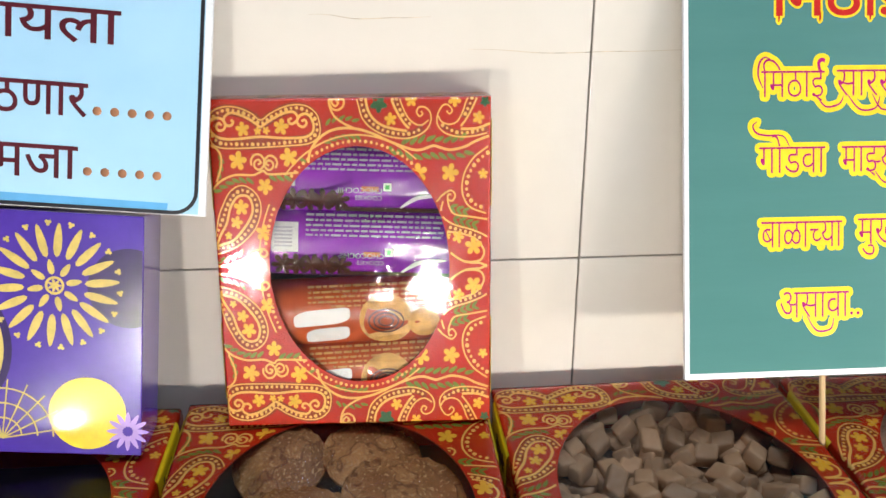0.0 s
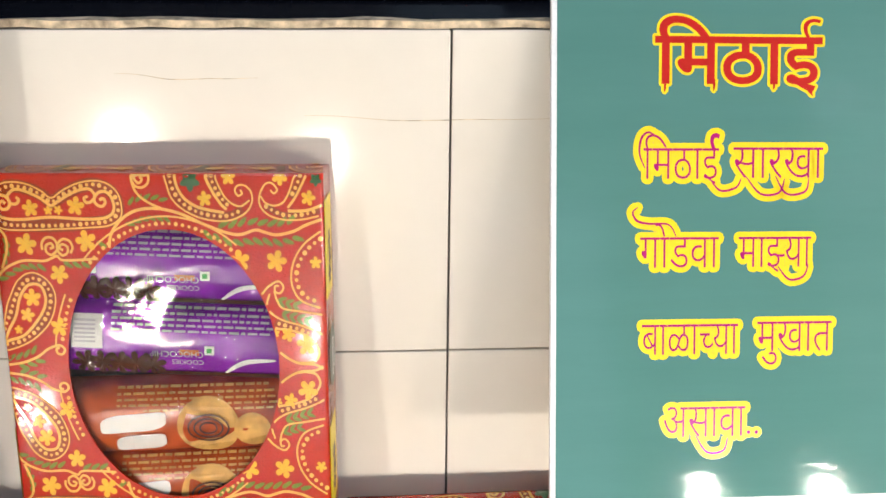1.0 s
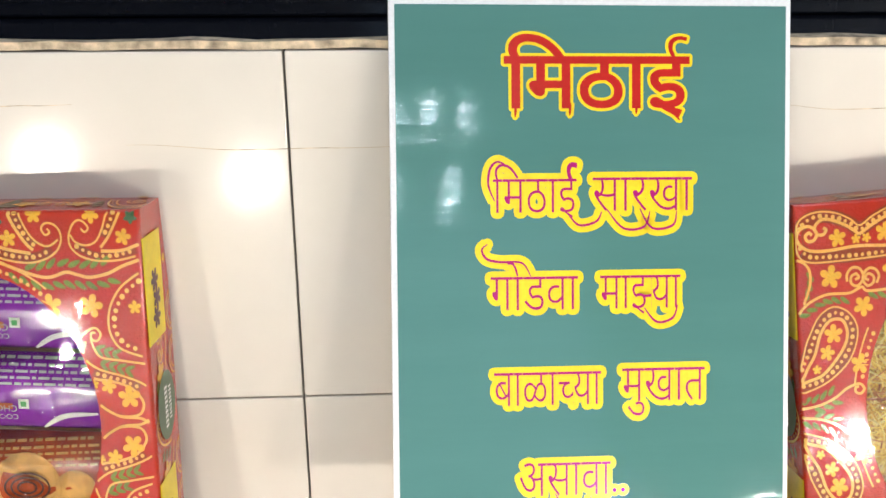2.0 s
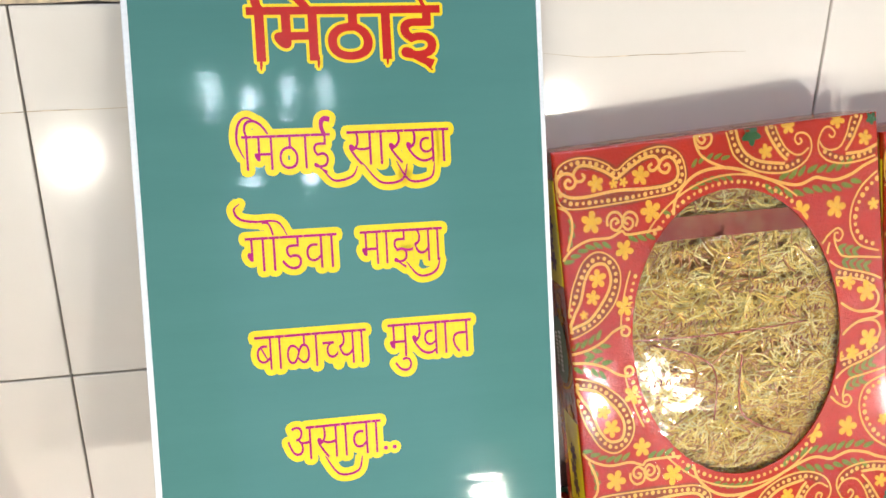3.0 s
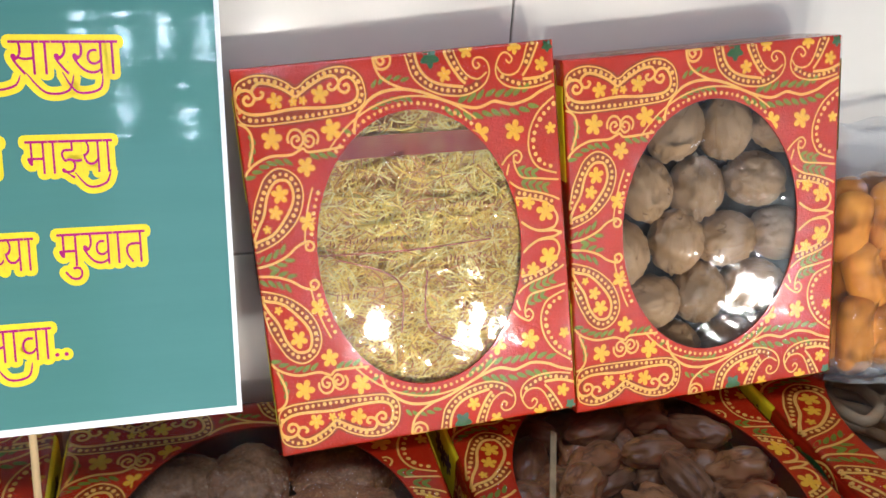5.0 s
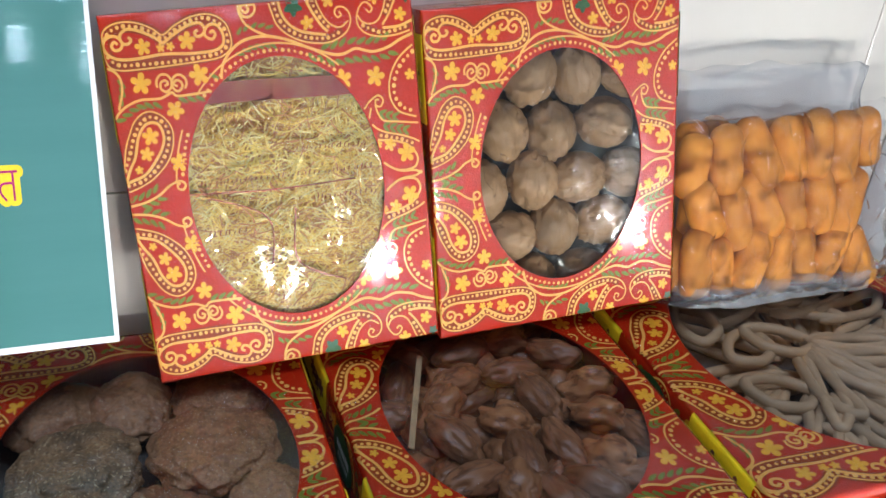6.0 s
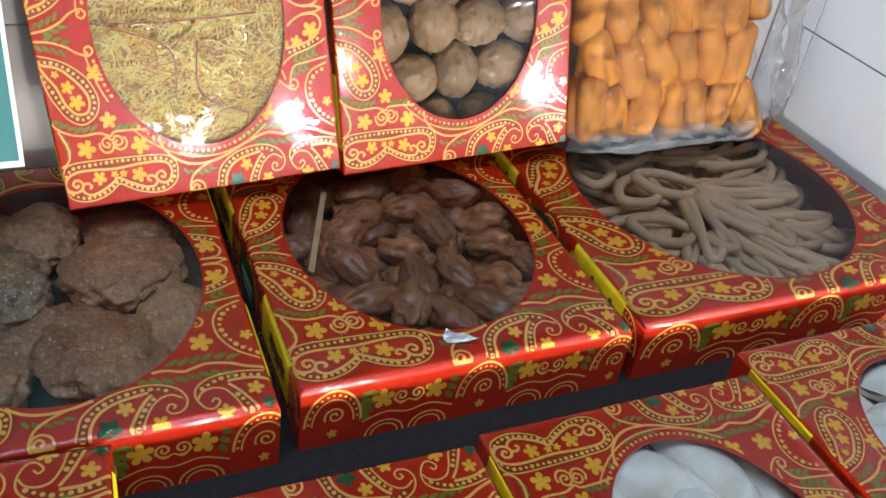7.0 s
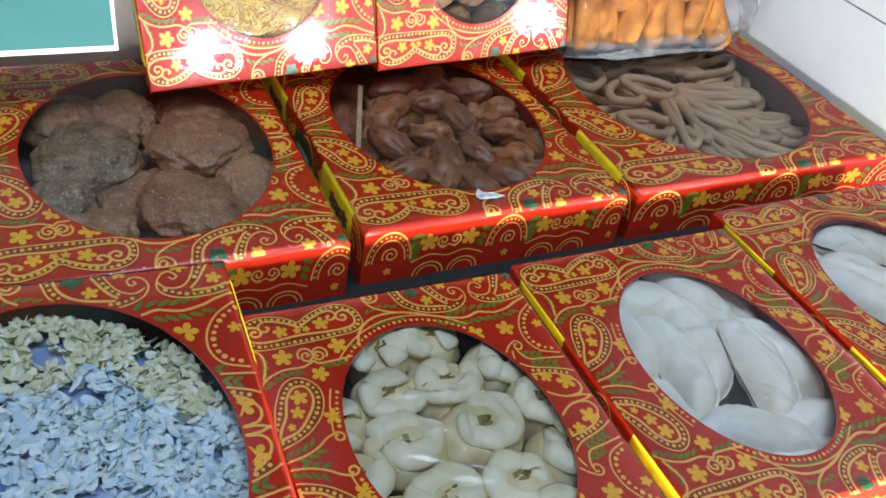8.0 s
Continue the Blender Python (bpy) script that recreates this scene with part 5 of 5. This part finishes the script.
for kind, x, y, z, turn in ((4, 0.050, 0.148, 0.030, 38), (4, 0.068, 0.172, 0.032, -30), (4, 0.046, 0.176, 0.026, 80), (1, 0.085, 0.212, 0.030, -8), (3, 0.100, 0.196, 0.033, -14), (0, 0.116, 0.226, 0.030, -12), (1, 0.080, 0.228, 0.028, -2), (2, 0.060, 0.196, 0.027, 20), (0, 0.128, 0.182, 0.032, -4), (2, 0.046, 0.110, 0.026, -70), (4, 0.040, 0.124, 0.028, -20)):
    LOOPS.append((kind, x, y, z, turn))


def inward(x, y, turn, ahead, behind, side, W, H, rim=0.010):
    """Moves a piece so that its two ends and its belly stay between the box's walls."""
    c, d = math.cos(math.radians(turn)), math.sin(math.radians(turn))
    xs, ys = (ahead * c, -behind * c, -side * d), (ahead * d, -behind * d, side * c)
    return min(max(x, rim - min(xs)), W - rim - max(xs)), min(max(y, rim - min(ys)), H - rim - max(ys))


used = set()
for q, x, y, z, turn in LOOPS:
    x, y = inward(0.146 + (x - 0.094) * 1.36, 0.158 + (y - 0.151) * 1.18, turn, (0.080, 0.088, 0.068, 0.084, 0.056)[q], 0.004, 0.012, 0.297, 0.283)
    spot = FLAT["loops"] @ pose(x, y, z + rng.uniform(-0.0006, 0.0006), rng.uniform(-5, 5), rng.uniform(-3, 4), turn)
    if q not in used:
        used.add(q)
        protos[q].matrix_basis = spot
        tagged(protos[q], label="pale fried dough loop, matt and smooth", category="dough loop", group="dough loops in the box")
    else:
        copy_thing(protos[q], spot)

# round fried biscuits and dough cubes
PURI = material("golden_fried_biscuit", (0.52, 0.26, 0.085), 0.55, vary=0.25, scale=50, bump=0.6, bump_scale=380, per_object=0.15, other=(0.28, 0.115, 0.035), fine=0.2, speck=((0.62, 0.38, 0.16), 420, 0.60), crease=((0.20, 0.075, 0.025), 45, 0.03, (1, 1, 1)))


def puri(seed, r):
    bm = lump(seed, r, r, 0.009, 0.05, 2.0, 4)
    for v in bm.verts:
        d, a = math.hypot(v.co.x, v.co.y) / r, math.atan2(v.co.y, v.co.x)
        if d > 0.78:
            v.co.z += 0.0022 * math.sin(a * 26)
            v.co.x *= 1 + 0.02 * math.sin(a * 26)
        v.co.z += 0.0012 * noise.fractal(v.co * 100, 1.0, 2.0, 2)
    return bm


for i, (x, y, z, rr, tx, ty) in enumerate(((0.070, 0.212, 0.030, 0.033, 22, -8), (0.135, 0.215, 0.028, 0.036, 14, 4), (0.155, 0.165, 0.031, 0.042, 10, -4), (0.085, 0.150, 0.029, 0.042, 6, 6), (0.060, 0.085, 0.026, 0.042, 0, 8), (0.150, 0.085, 0.027, 0.042, 4, -6), (0.105, 0.045, 0.022, 0.040, 0, 0), (0.108, 0.118, 0.018, 0.042, 0, 0))):
    single("fried_biscuit", puri(2.3 * i + 4, rr), PURI, FLAT["puri"] @ pose(x, y, z, tx, ty, 37 * i), "round golden fried biscuit with fluted rim", "fried biscuit", "fried biscuits in the box")

CUBE = material("fried_dough_cube", (0.52, 0.32, 0.17), 0.6, vary=0.2, scale=60, bump=0.5, bump_scale=420, per_object=0.22, other=(0.40, 0.22, 0.10))
cubes = []
for q in range(3):
    bm = slab(-0.0078 - 0.001 * q, 0.0078 + 0.001 * q, -0.0070, 0.0070, -0.0062, 0.0062, 0.0026)
    bmesh.ops.subdivide_edges(bm, edges=bm.edges[:], cuts=1)
    for v in bm.verts:
        v.co *= 1 + 0.07 * noise.noise(v.co * 110 + Vector((q * 5, 0, 0)))
        v.co.x += 0.25 * v.co.y
    cubes.append(part("dough_cube", bm, CUBE, None, smooth=True))
k = 0
for layer, z in ((0, 0.011), (1, 0.0215), (2, 0.031)):
    for row in range(13):
        for col in range(11):
            x, y = 0.018 + 0.0180 * col + rng.uniform(-0.004, 0.004), 0.018 + 0.0190 * row + rng.uniform(-0.004, 0.004)
            if not (0.014 < x < 0.2 and 0.014 < y < 0.253) or rng.random() < (0.4, 0.25, 0.28)[layer]:
                continue
            spot = FLAT["cubes"] @ pose(x, y, z + rng.uniform(-0.002, 0.002), rng.uniform(-35, 35), rng.uniform(-35, 35), rng.uniform(0, 360))
            if k < 3:
                cubes[k].matrix_basis = spot
                tagged(cubes[k], label="small brown fried dough cube", category="dough cube", group="dough cubes in the box")
            else:
                copy_thing(cubes[k % 3], spot)
            k += 1

# rice flakes over a blue and white bag
FLAKE = strand_material("rice_flakes", ((0.0, (0.52, 0.66, 0.76)), (0.40, (0.74, 0.84, 0.86)), (0.75, (0.84, 0.88, 0.82)), (1.0, (0.66, 0.74, 0.66))), 0.5)
FLAKE_WARM = strand_material("yellowish_rice_flakes", ((0.0, (0.62, 0.62, 0.34)), (0.5, (0.84, 0.82, 0.56)), (1.0, (0.86, 0.86, 0.70))), 0.5)
verts, faces, warm = [], [], []
for k in range(6800):
    a, q = rng.uniform(0, 2 * math.pi), rng.random() ** 0.5
    x, y = 0.110 + 0.094 * q * math.cos(a), 0.1335 + 0.117 * q * math.sin(a)
    if noise.noise(Vector((x * 30 + 3, y * 30, 0))) > 0.20 and rng.random() < 0.80:
        continue
    hill = 0.006 * (1 - q * q) + 0.005 * noise.noise(Vector((x * 40, y * 40, 1)))
    z = 0.060 - 0.0145 + hill + rng.uniform(-0.003, 0.003)
    m3 = Euler((rng.gauss(0, 0.55), rng.gauss(0, 0.55), rng.uniform(0, 6.28))).to_matrix()
    ln, wd, cup = rng.uniform(0.0034, 0.0056), rng.uniform(0.0018, 0.0030), rng.uniform(-0.0012, 0.0016)
    i = len(verts)
    for p in range(8):
        b = 2 * math.pi * p / 8
        c, d = math.cos(b), math.sin(b)
        verts.append(Vector((x, y, z)) + m3 @ Vector((ln * c, wd * d * (1 + 0.25 * c), cup * c * c - 0.0006 * d * d)))
    verts.append(Vector((x, y, z)) + m3 @ Vector((0, 0, 0.0003)))
    faces += [(i + 8, i + p, i + (p + 1) % 8) for p in range(8)]
    warm += [1 if y + 0.35 * x > 0.232 + 0.03 * noise.noise(Vector((x * 25, y * 25, 7))) else 0] * 8
me = bpy.data.meshes.new("rice_flakes")
me.from_pydata([tuple(v) for v in verts], [], faces)
me.materials.append(FLAKE)
me.materials.append(FLAKE_WARM)
me.polygons.foreach_set("material_index", warm)
ob = new("rice_flakes", me)
ob.matrix_basis = FLAT["flakes"]
tagged(ob, label="pale flattened rice flakes filling the box", category="rice flakes", kind="stuff")
BAG_BLUE = material("blue_white_bag", (0.10, 0.20, 0.52), 0.3, vary=0.3, scale=30, other=(0.55, 0.62, 0.75), bump=0.3, bump_scale=90)
bm = lump(3.3, 0.098, 0.124, 0.014, 0.05, 2.0, 4)
single("blue_bag", bm, BAG_BLUE, FLAT["flakes"] @ pose(0.107, 0.1335, 0.0330), "blue and white plastic bag under rice flakes", "plastic bag")

# cream rolls with a coiled top
CREAM = material("cream_rolled_sweet", (0.74, 0.64, 0.40), 0.5, vary=0.15, scale=50, bump=0.3, bump_scale=240, per_object=0.08, other=(0.52, 0.42, 0.20), sub=0.1)
CREAM_TOP = material("white_coil", (0.82, 0.76, 0.58), 0.5, vary=0.1, scale=45, bump=0.8, bump_scale=150, per_object=0.06, other=(0.66, 0.58, 0.34))
FILLING = material("green_yellow_filling", (0.30, 0.22, 0.04), 0.6, vary=0.4, scale=160, other=(0.05, 0.05, 0.015), bump=0.5)


def cream_roll(m, seed, r, long):
    roll = thing("rolled_sweet", m, "cream-coloured rolled sweet with coiled open top", "rolled sweet", "rolled sweets in the box")
    h = 0.0150
    bm = bmesh.new()
    bmesh.ops.create_icosphere(bm, subdivisions=4, radius=1)
    off = Vector((seed * 3.7, seed * 1.3, 0))
    for v in bm.verts:
        n = v.co.normalized()
        side = max(abs(n.z), math.hypot(n.x, n.y)) ** -0.35
        d = side * (1 + 0.10 * noise.noise(n * 1.7 + off))
        v.co = Vector((n.x * r * long * d, n.y * r * d, n.z * h * d))
    part("body", bm, CREAM, roll, smooth=True)
    pts = []
    for q in np.linspace(0, 1, 34):
        w, a = 0.34 + 0.44 * q, 5.6 * q + seed
        pts.append((w * r * long * math.cos(a), w * r * math.sin(a), h * (0.90 - 0.12 * q) + 0.0010 * math.sin(5 * a)))
    bm = tube(pts, 0.0078 if r > 0.018 else 0.0066, 10)
    for v in bm.verts:
        v.co += 0.0034 * noise.noise_vector(v.co * 70 + Vector((seed, 0, 0)))
        v.co.z = h * 0.82 + (v.co.z - h * 0.82) * 0.62
    part("coil", bm, CREAM_TOP, roll, smooth=True)
    bm = bmesh.new()
    for q in range(10):
        bmesh.ops.create_icosphere(bm, subdivisions=1, radius=0.0020, matrix=Matrix.LocRotScale((rng.uniform(-0.004, 0.004), rng.uniform(-0.003, 0.003), h * 0.98), None, (1.5, 0.7, 0.6)))
    part("filling", bm, FILLING, roll, "green-yellow filling crumbs")


for k, (x, y, r, long, turn, tip) in enumerate(((0.0705, 0.1560, 0.0170, 1.0, 20, 4), (0.1060, 0.1560, 0.0175, 1.22, 8, 8), (0.1150, 0.1190, 0.0195, 1.20, 10, 2), (0.0690, 0.1180, 0.0185, 1.15, -10, -6), (0.0790, 0.0800, 0.0185, 1.08, 20, -8), (0.1190, 0.0800, 0.0185, 1.12, 14, 6),
                                               (0.1560, 0.1290, 0.0168, 0.95, 0, 14), (0.1530, 0.0900, 0.0172, 1.0, 40, 12), (0.1450, 0.1640, 0.0165, 1.0, -20, 16), (0.0790, 0.1920, 0.0170, 1.0, 60, -10), (0.1130, 0.1930, 0.0170, 1.05, 10, 10),
                                               (0.0380, 0.1440, 0.0160, 1.0, 0, -12), (0.0340, 0.1060, 0.0160, 1.0, 30, -8), (0.0490, 0.0740, 0.0160, 1.0, 10, -4), (0.0950, 0.0430, 0.0170, 1.1, 0, 0), (0.1330, 0.0500, 0.0165, 1.0, 25, 6))):
    cream_roll(FLAT["rolls"] @ pose(x, y, 0.0228 + rng.uniform(-0.001, 0.0005), rng.uniform(-6, 6), tip * 0.6, turn), 1.1 * k, r * 1.20, long)

# half-moon dumplings
MOON = material("white_dumpling_pastry", (0.88, 0.85, 0.77), 0.45, vary=0.1, scale=40, bump=0.9, bump_scale=110, per_object=0.06, other=(0.76, 0.69, 0.54), sub=0.05)


def half_moon(seed):
    """A filled half disc with a thin crimped rim."""
    bm = bmesh.new()
    R, n, rings = 0.044, 44, 14
    for s in (1, -1):
        grid = []
        for i in range(n + 1):
            u = -math.cos(math.pi * i / n)
            arch = max(0.0, 1 - u * u) ** 0.5
            line = []
            for j in range(rings + 1):
                v = j / rings
                fat = 0.0150 * (math.sin(math.pi * v / 0.9) ** 0.62 if 0 < v < 0.9 else 0.0) * arch ** 0.8
                wave = 0.0012 * math.sin(70 * u) * max(0, v - 0.9) / 0.1
                wob = 0.0034 * noise.noise(Vector((v * 3 + seed, u * 3, s))) * arch
                line.append(bm.verts.new((R * u, 0.036 * v * arch - 0.011 - 0.004 * arch * (1 - v), s * (fat + 0.0007) + wave + wob)))
            grid.append(line)
        for i in range(n):
            for j in range(rings):
                f = (grid[i][j], grid[i][j + 1], grid[i + 1][j + 1], grid[i + 1][j])
                try:
                    bm.faces.new(f[::-1] if s > 0 else f)
                except ValueError:
                    pass
    bmesh.ops.remove_doubles(bm, verts=bm.verts, dist=0.00005)
    return bm


moons = [part("dumpling", half_moon(q * 2.2), MOON, None, smooth=True) for q in range(2)]
PLACES = ((0.074, 0.126, 0.0290, -96, 8), (0.0985, 0.139, 0.0265, -100, 12), (0.127, 0.106, 0.0295, -102, 8), (0.1500, 0.1195, 0.0255, -66, 10), (0.1260, 0.178, 0.0275, -74, 6), (0.0880, 0.183, 0.0285, -40, -4), (0.1530, 0.172, 0.0215, -92, 4), (0.052, 0.158, 0.0250, -97, -6),
          (0.094, 0.064, 0.0240, -30, 4), (0.1320, 0.062, 0.0210, 3, -4), (0.0600, 0.090, 0.0170, -80, 0), (0.110, 0.040, 0.0160, 10, 0), (0.100, 0.150, 0.0140, 20, 0), (0.080, 0.172, 0.0140, 60, 0))
for b, key in enumerate(("moons", "moons_far")):
    for i, (x, y, z, turn, tilt) in enumerate(PLACES):
        if b and i % 3 == 2:
            continue
        x, y = inward(x, y, turn + 40 * b, 0.044, 0.044, 0.026, SW, SH, 0.006)
        spot = FLAT[key] @ pose(x, y, z - 0.0032 - 0.002 * b, 0, tilt * 0.6, turn + 40 * b)
        if b == 0 and i < 2:
            moons[i].matrix_basis = spot
            tagged(moons[i], label="white half-moon dumpling with crimped rim", category="dumpling", group="dumplings in the front boxes")
        else:
            copy_thing(moons[i % 2], spot)

# ---- plastic bag with orange rolls, leaning on the wall ----
BAGM = standing((0.800, 0.612, 0.062), (0.985, 0.606, 0.064), (0.795, 0.650, 0.206), 0.0)
ORANGE = material("orange_fried_roll", (0.66, 0.27, 0.026), 0.7, vary=0.2, scale=45, bump=0.3, bump_scale=200, per_object=0.14, other=(0.48, 0.16, 0.010), sub=0.1)
BAG = film_material("crinkled_bag_film", (0.97, 0.97, 0.98), 0.05, 0.5, 60, haze=0.02, ior=1.38)
BAG_RIM = film_material("gathered_bag_film", (0.90, 0.91, 0.93), 0.12, 1.0, 70, haze=0.17, ior=1.5)
rolls = []
for q in range(3):
    bm = bmesh.new()
    bmesh.ops.create_uvsphere(bm, u_segments=18, v_segments=16, radius=1)
    for v in bm.verts:
        n = v.co.copy()
        wide = (1 - abs(n.z) ** 6) ** 0.5 / max(math.hypot(n.x, n.y), 1e-6) if abs(n.z) < 0.999 else 0.0
        v.co = Vector((n.z * (0.026 + 0.002 * q), n.x * wide * 0.0140 + 0.002 * math.cos(1.5 * n.z + q), n.y * wide * 0.0118))
        v.co += 0.0014 * noise.noise_vector(v.co * 60 + Vector((q, 0, 0)))
    rolls.append(part("orange_roll", bm, ORANGE, None, smooth=True))
k = 0
for layer, z in ((0, -0.022), (1, -0.004)):
    for row in range(4):
        for col in range(8):
            x, y = 0.014 + 0.0262 * col + 0.010 * (row % 2) + rng.uniform(-0.003, 0.003), 0.022 + 0.0410 * row + 0.003 * col * (row / 4) + rng.uniform(-0.005, 0.005)
            if x > 0.178 or y > 0.110 + 0.05 * x:
                continue
            spot = BAGM @ pose(x, y, z + rng.uniform(-0.003, 0.003), rng.uniform(-14, 14), rng.uniform(-14, 14), 98 + rng.uniform(-24, 24))
            if k < 3:
                rolls[k].matrix_basis = spot
                tagged(rolls[k], label="finger-shaped orange fried roll", category="fried roll", group="orange rolls in the bag")
            else:
                copy_thing(rolls[k % 3], spot)
            k += 1
bag = thing("plastic_bag", BAGM, "crinkled clear plastic bag full of orange rolls", "plastic bag")


def sheet(x0, x1, y0, y1, z, crumple, freq, seed, nx=70, ny=56, round_off=0.012):
    bm = bmesh.new()
    grid = []
    for i in range(nx + 1):
        line = []
        for j in range(ny + 1):
            u, v = i / nx, j / ny
            x, y = x0 + (x1 - x0) * u, y0 + (y1 - y0) * v
            p = Vector((x * freq, y * freq * 0.7, seed))
            fold = abs(noise.noise(p)) + 0.5 * abs(noise.noise(p * 2.3))
            e = min(u, 1 - u, v, 1 - v)
            drop = 0.022 * max(0.0, 1 - e / 0.09) ** 2
            x += 0.006 * noise.noise(Vector((y * 30, seed, u)))
            y += 0.006 * noise.noise(Vector((x * 30, seed + 4, v)))
            line.append(bm.verts.new((x, y, z + crumple * (1 - 2 * fold) - drop)))
        grid.append(line)
    for i in range(nx):
        for j in range(ny):
            bm.faces.new((grid[i][j], grid[i + 1][j], grid[i + 1][j + 1], grid[i][j + 1]))
    return bm


part("front_film", sheet(-0.010, 0.202, -0.008, 0.146, 0.014, 0.010, 44, 2.0, 120, 90), BAG, bag, smooth=True)
part("neck_film", sheet(-0.012, 0.175, 0.134, 0.176, -0.004, 0.003, 26, 7.0, 50, 18), BAG_RIM, bag, "milky folded bag neck", smooth=True)
part("gathered_side", sheet(0.176, 0.212, 0.004, 0.128, 0.010, 0.007, 48, 9.0, 26, 44), BAG_RIM, bag, "milky gathered bag side", smooth=True)
part("bottom_seam", sheet(0.002, 0.190, -0.010, 0.008, 0.010, 0.003, 40, 12.0, 60, 12), BAG_RIM, bag, "milky bottom seam", smooth=True)
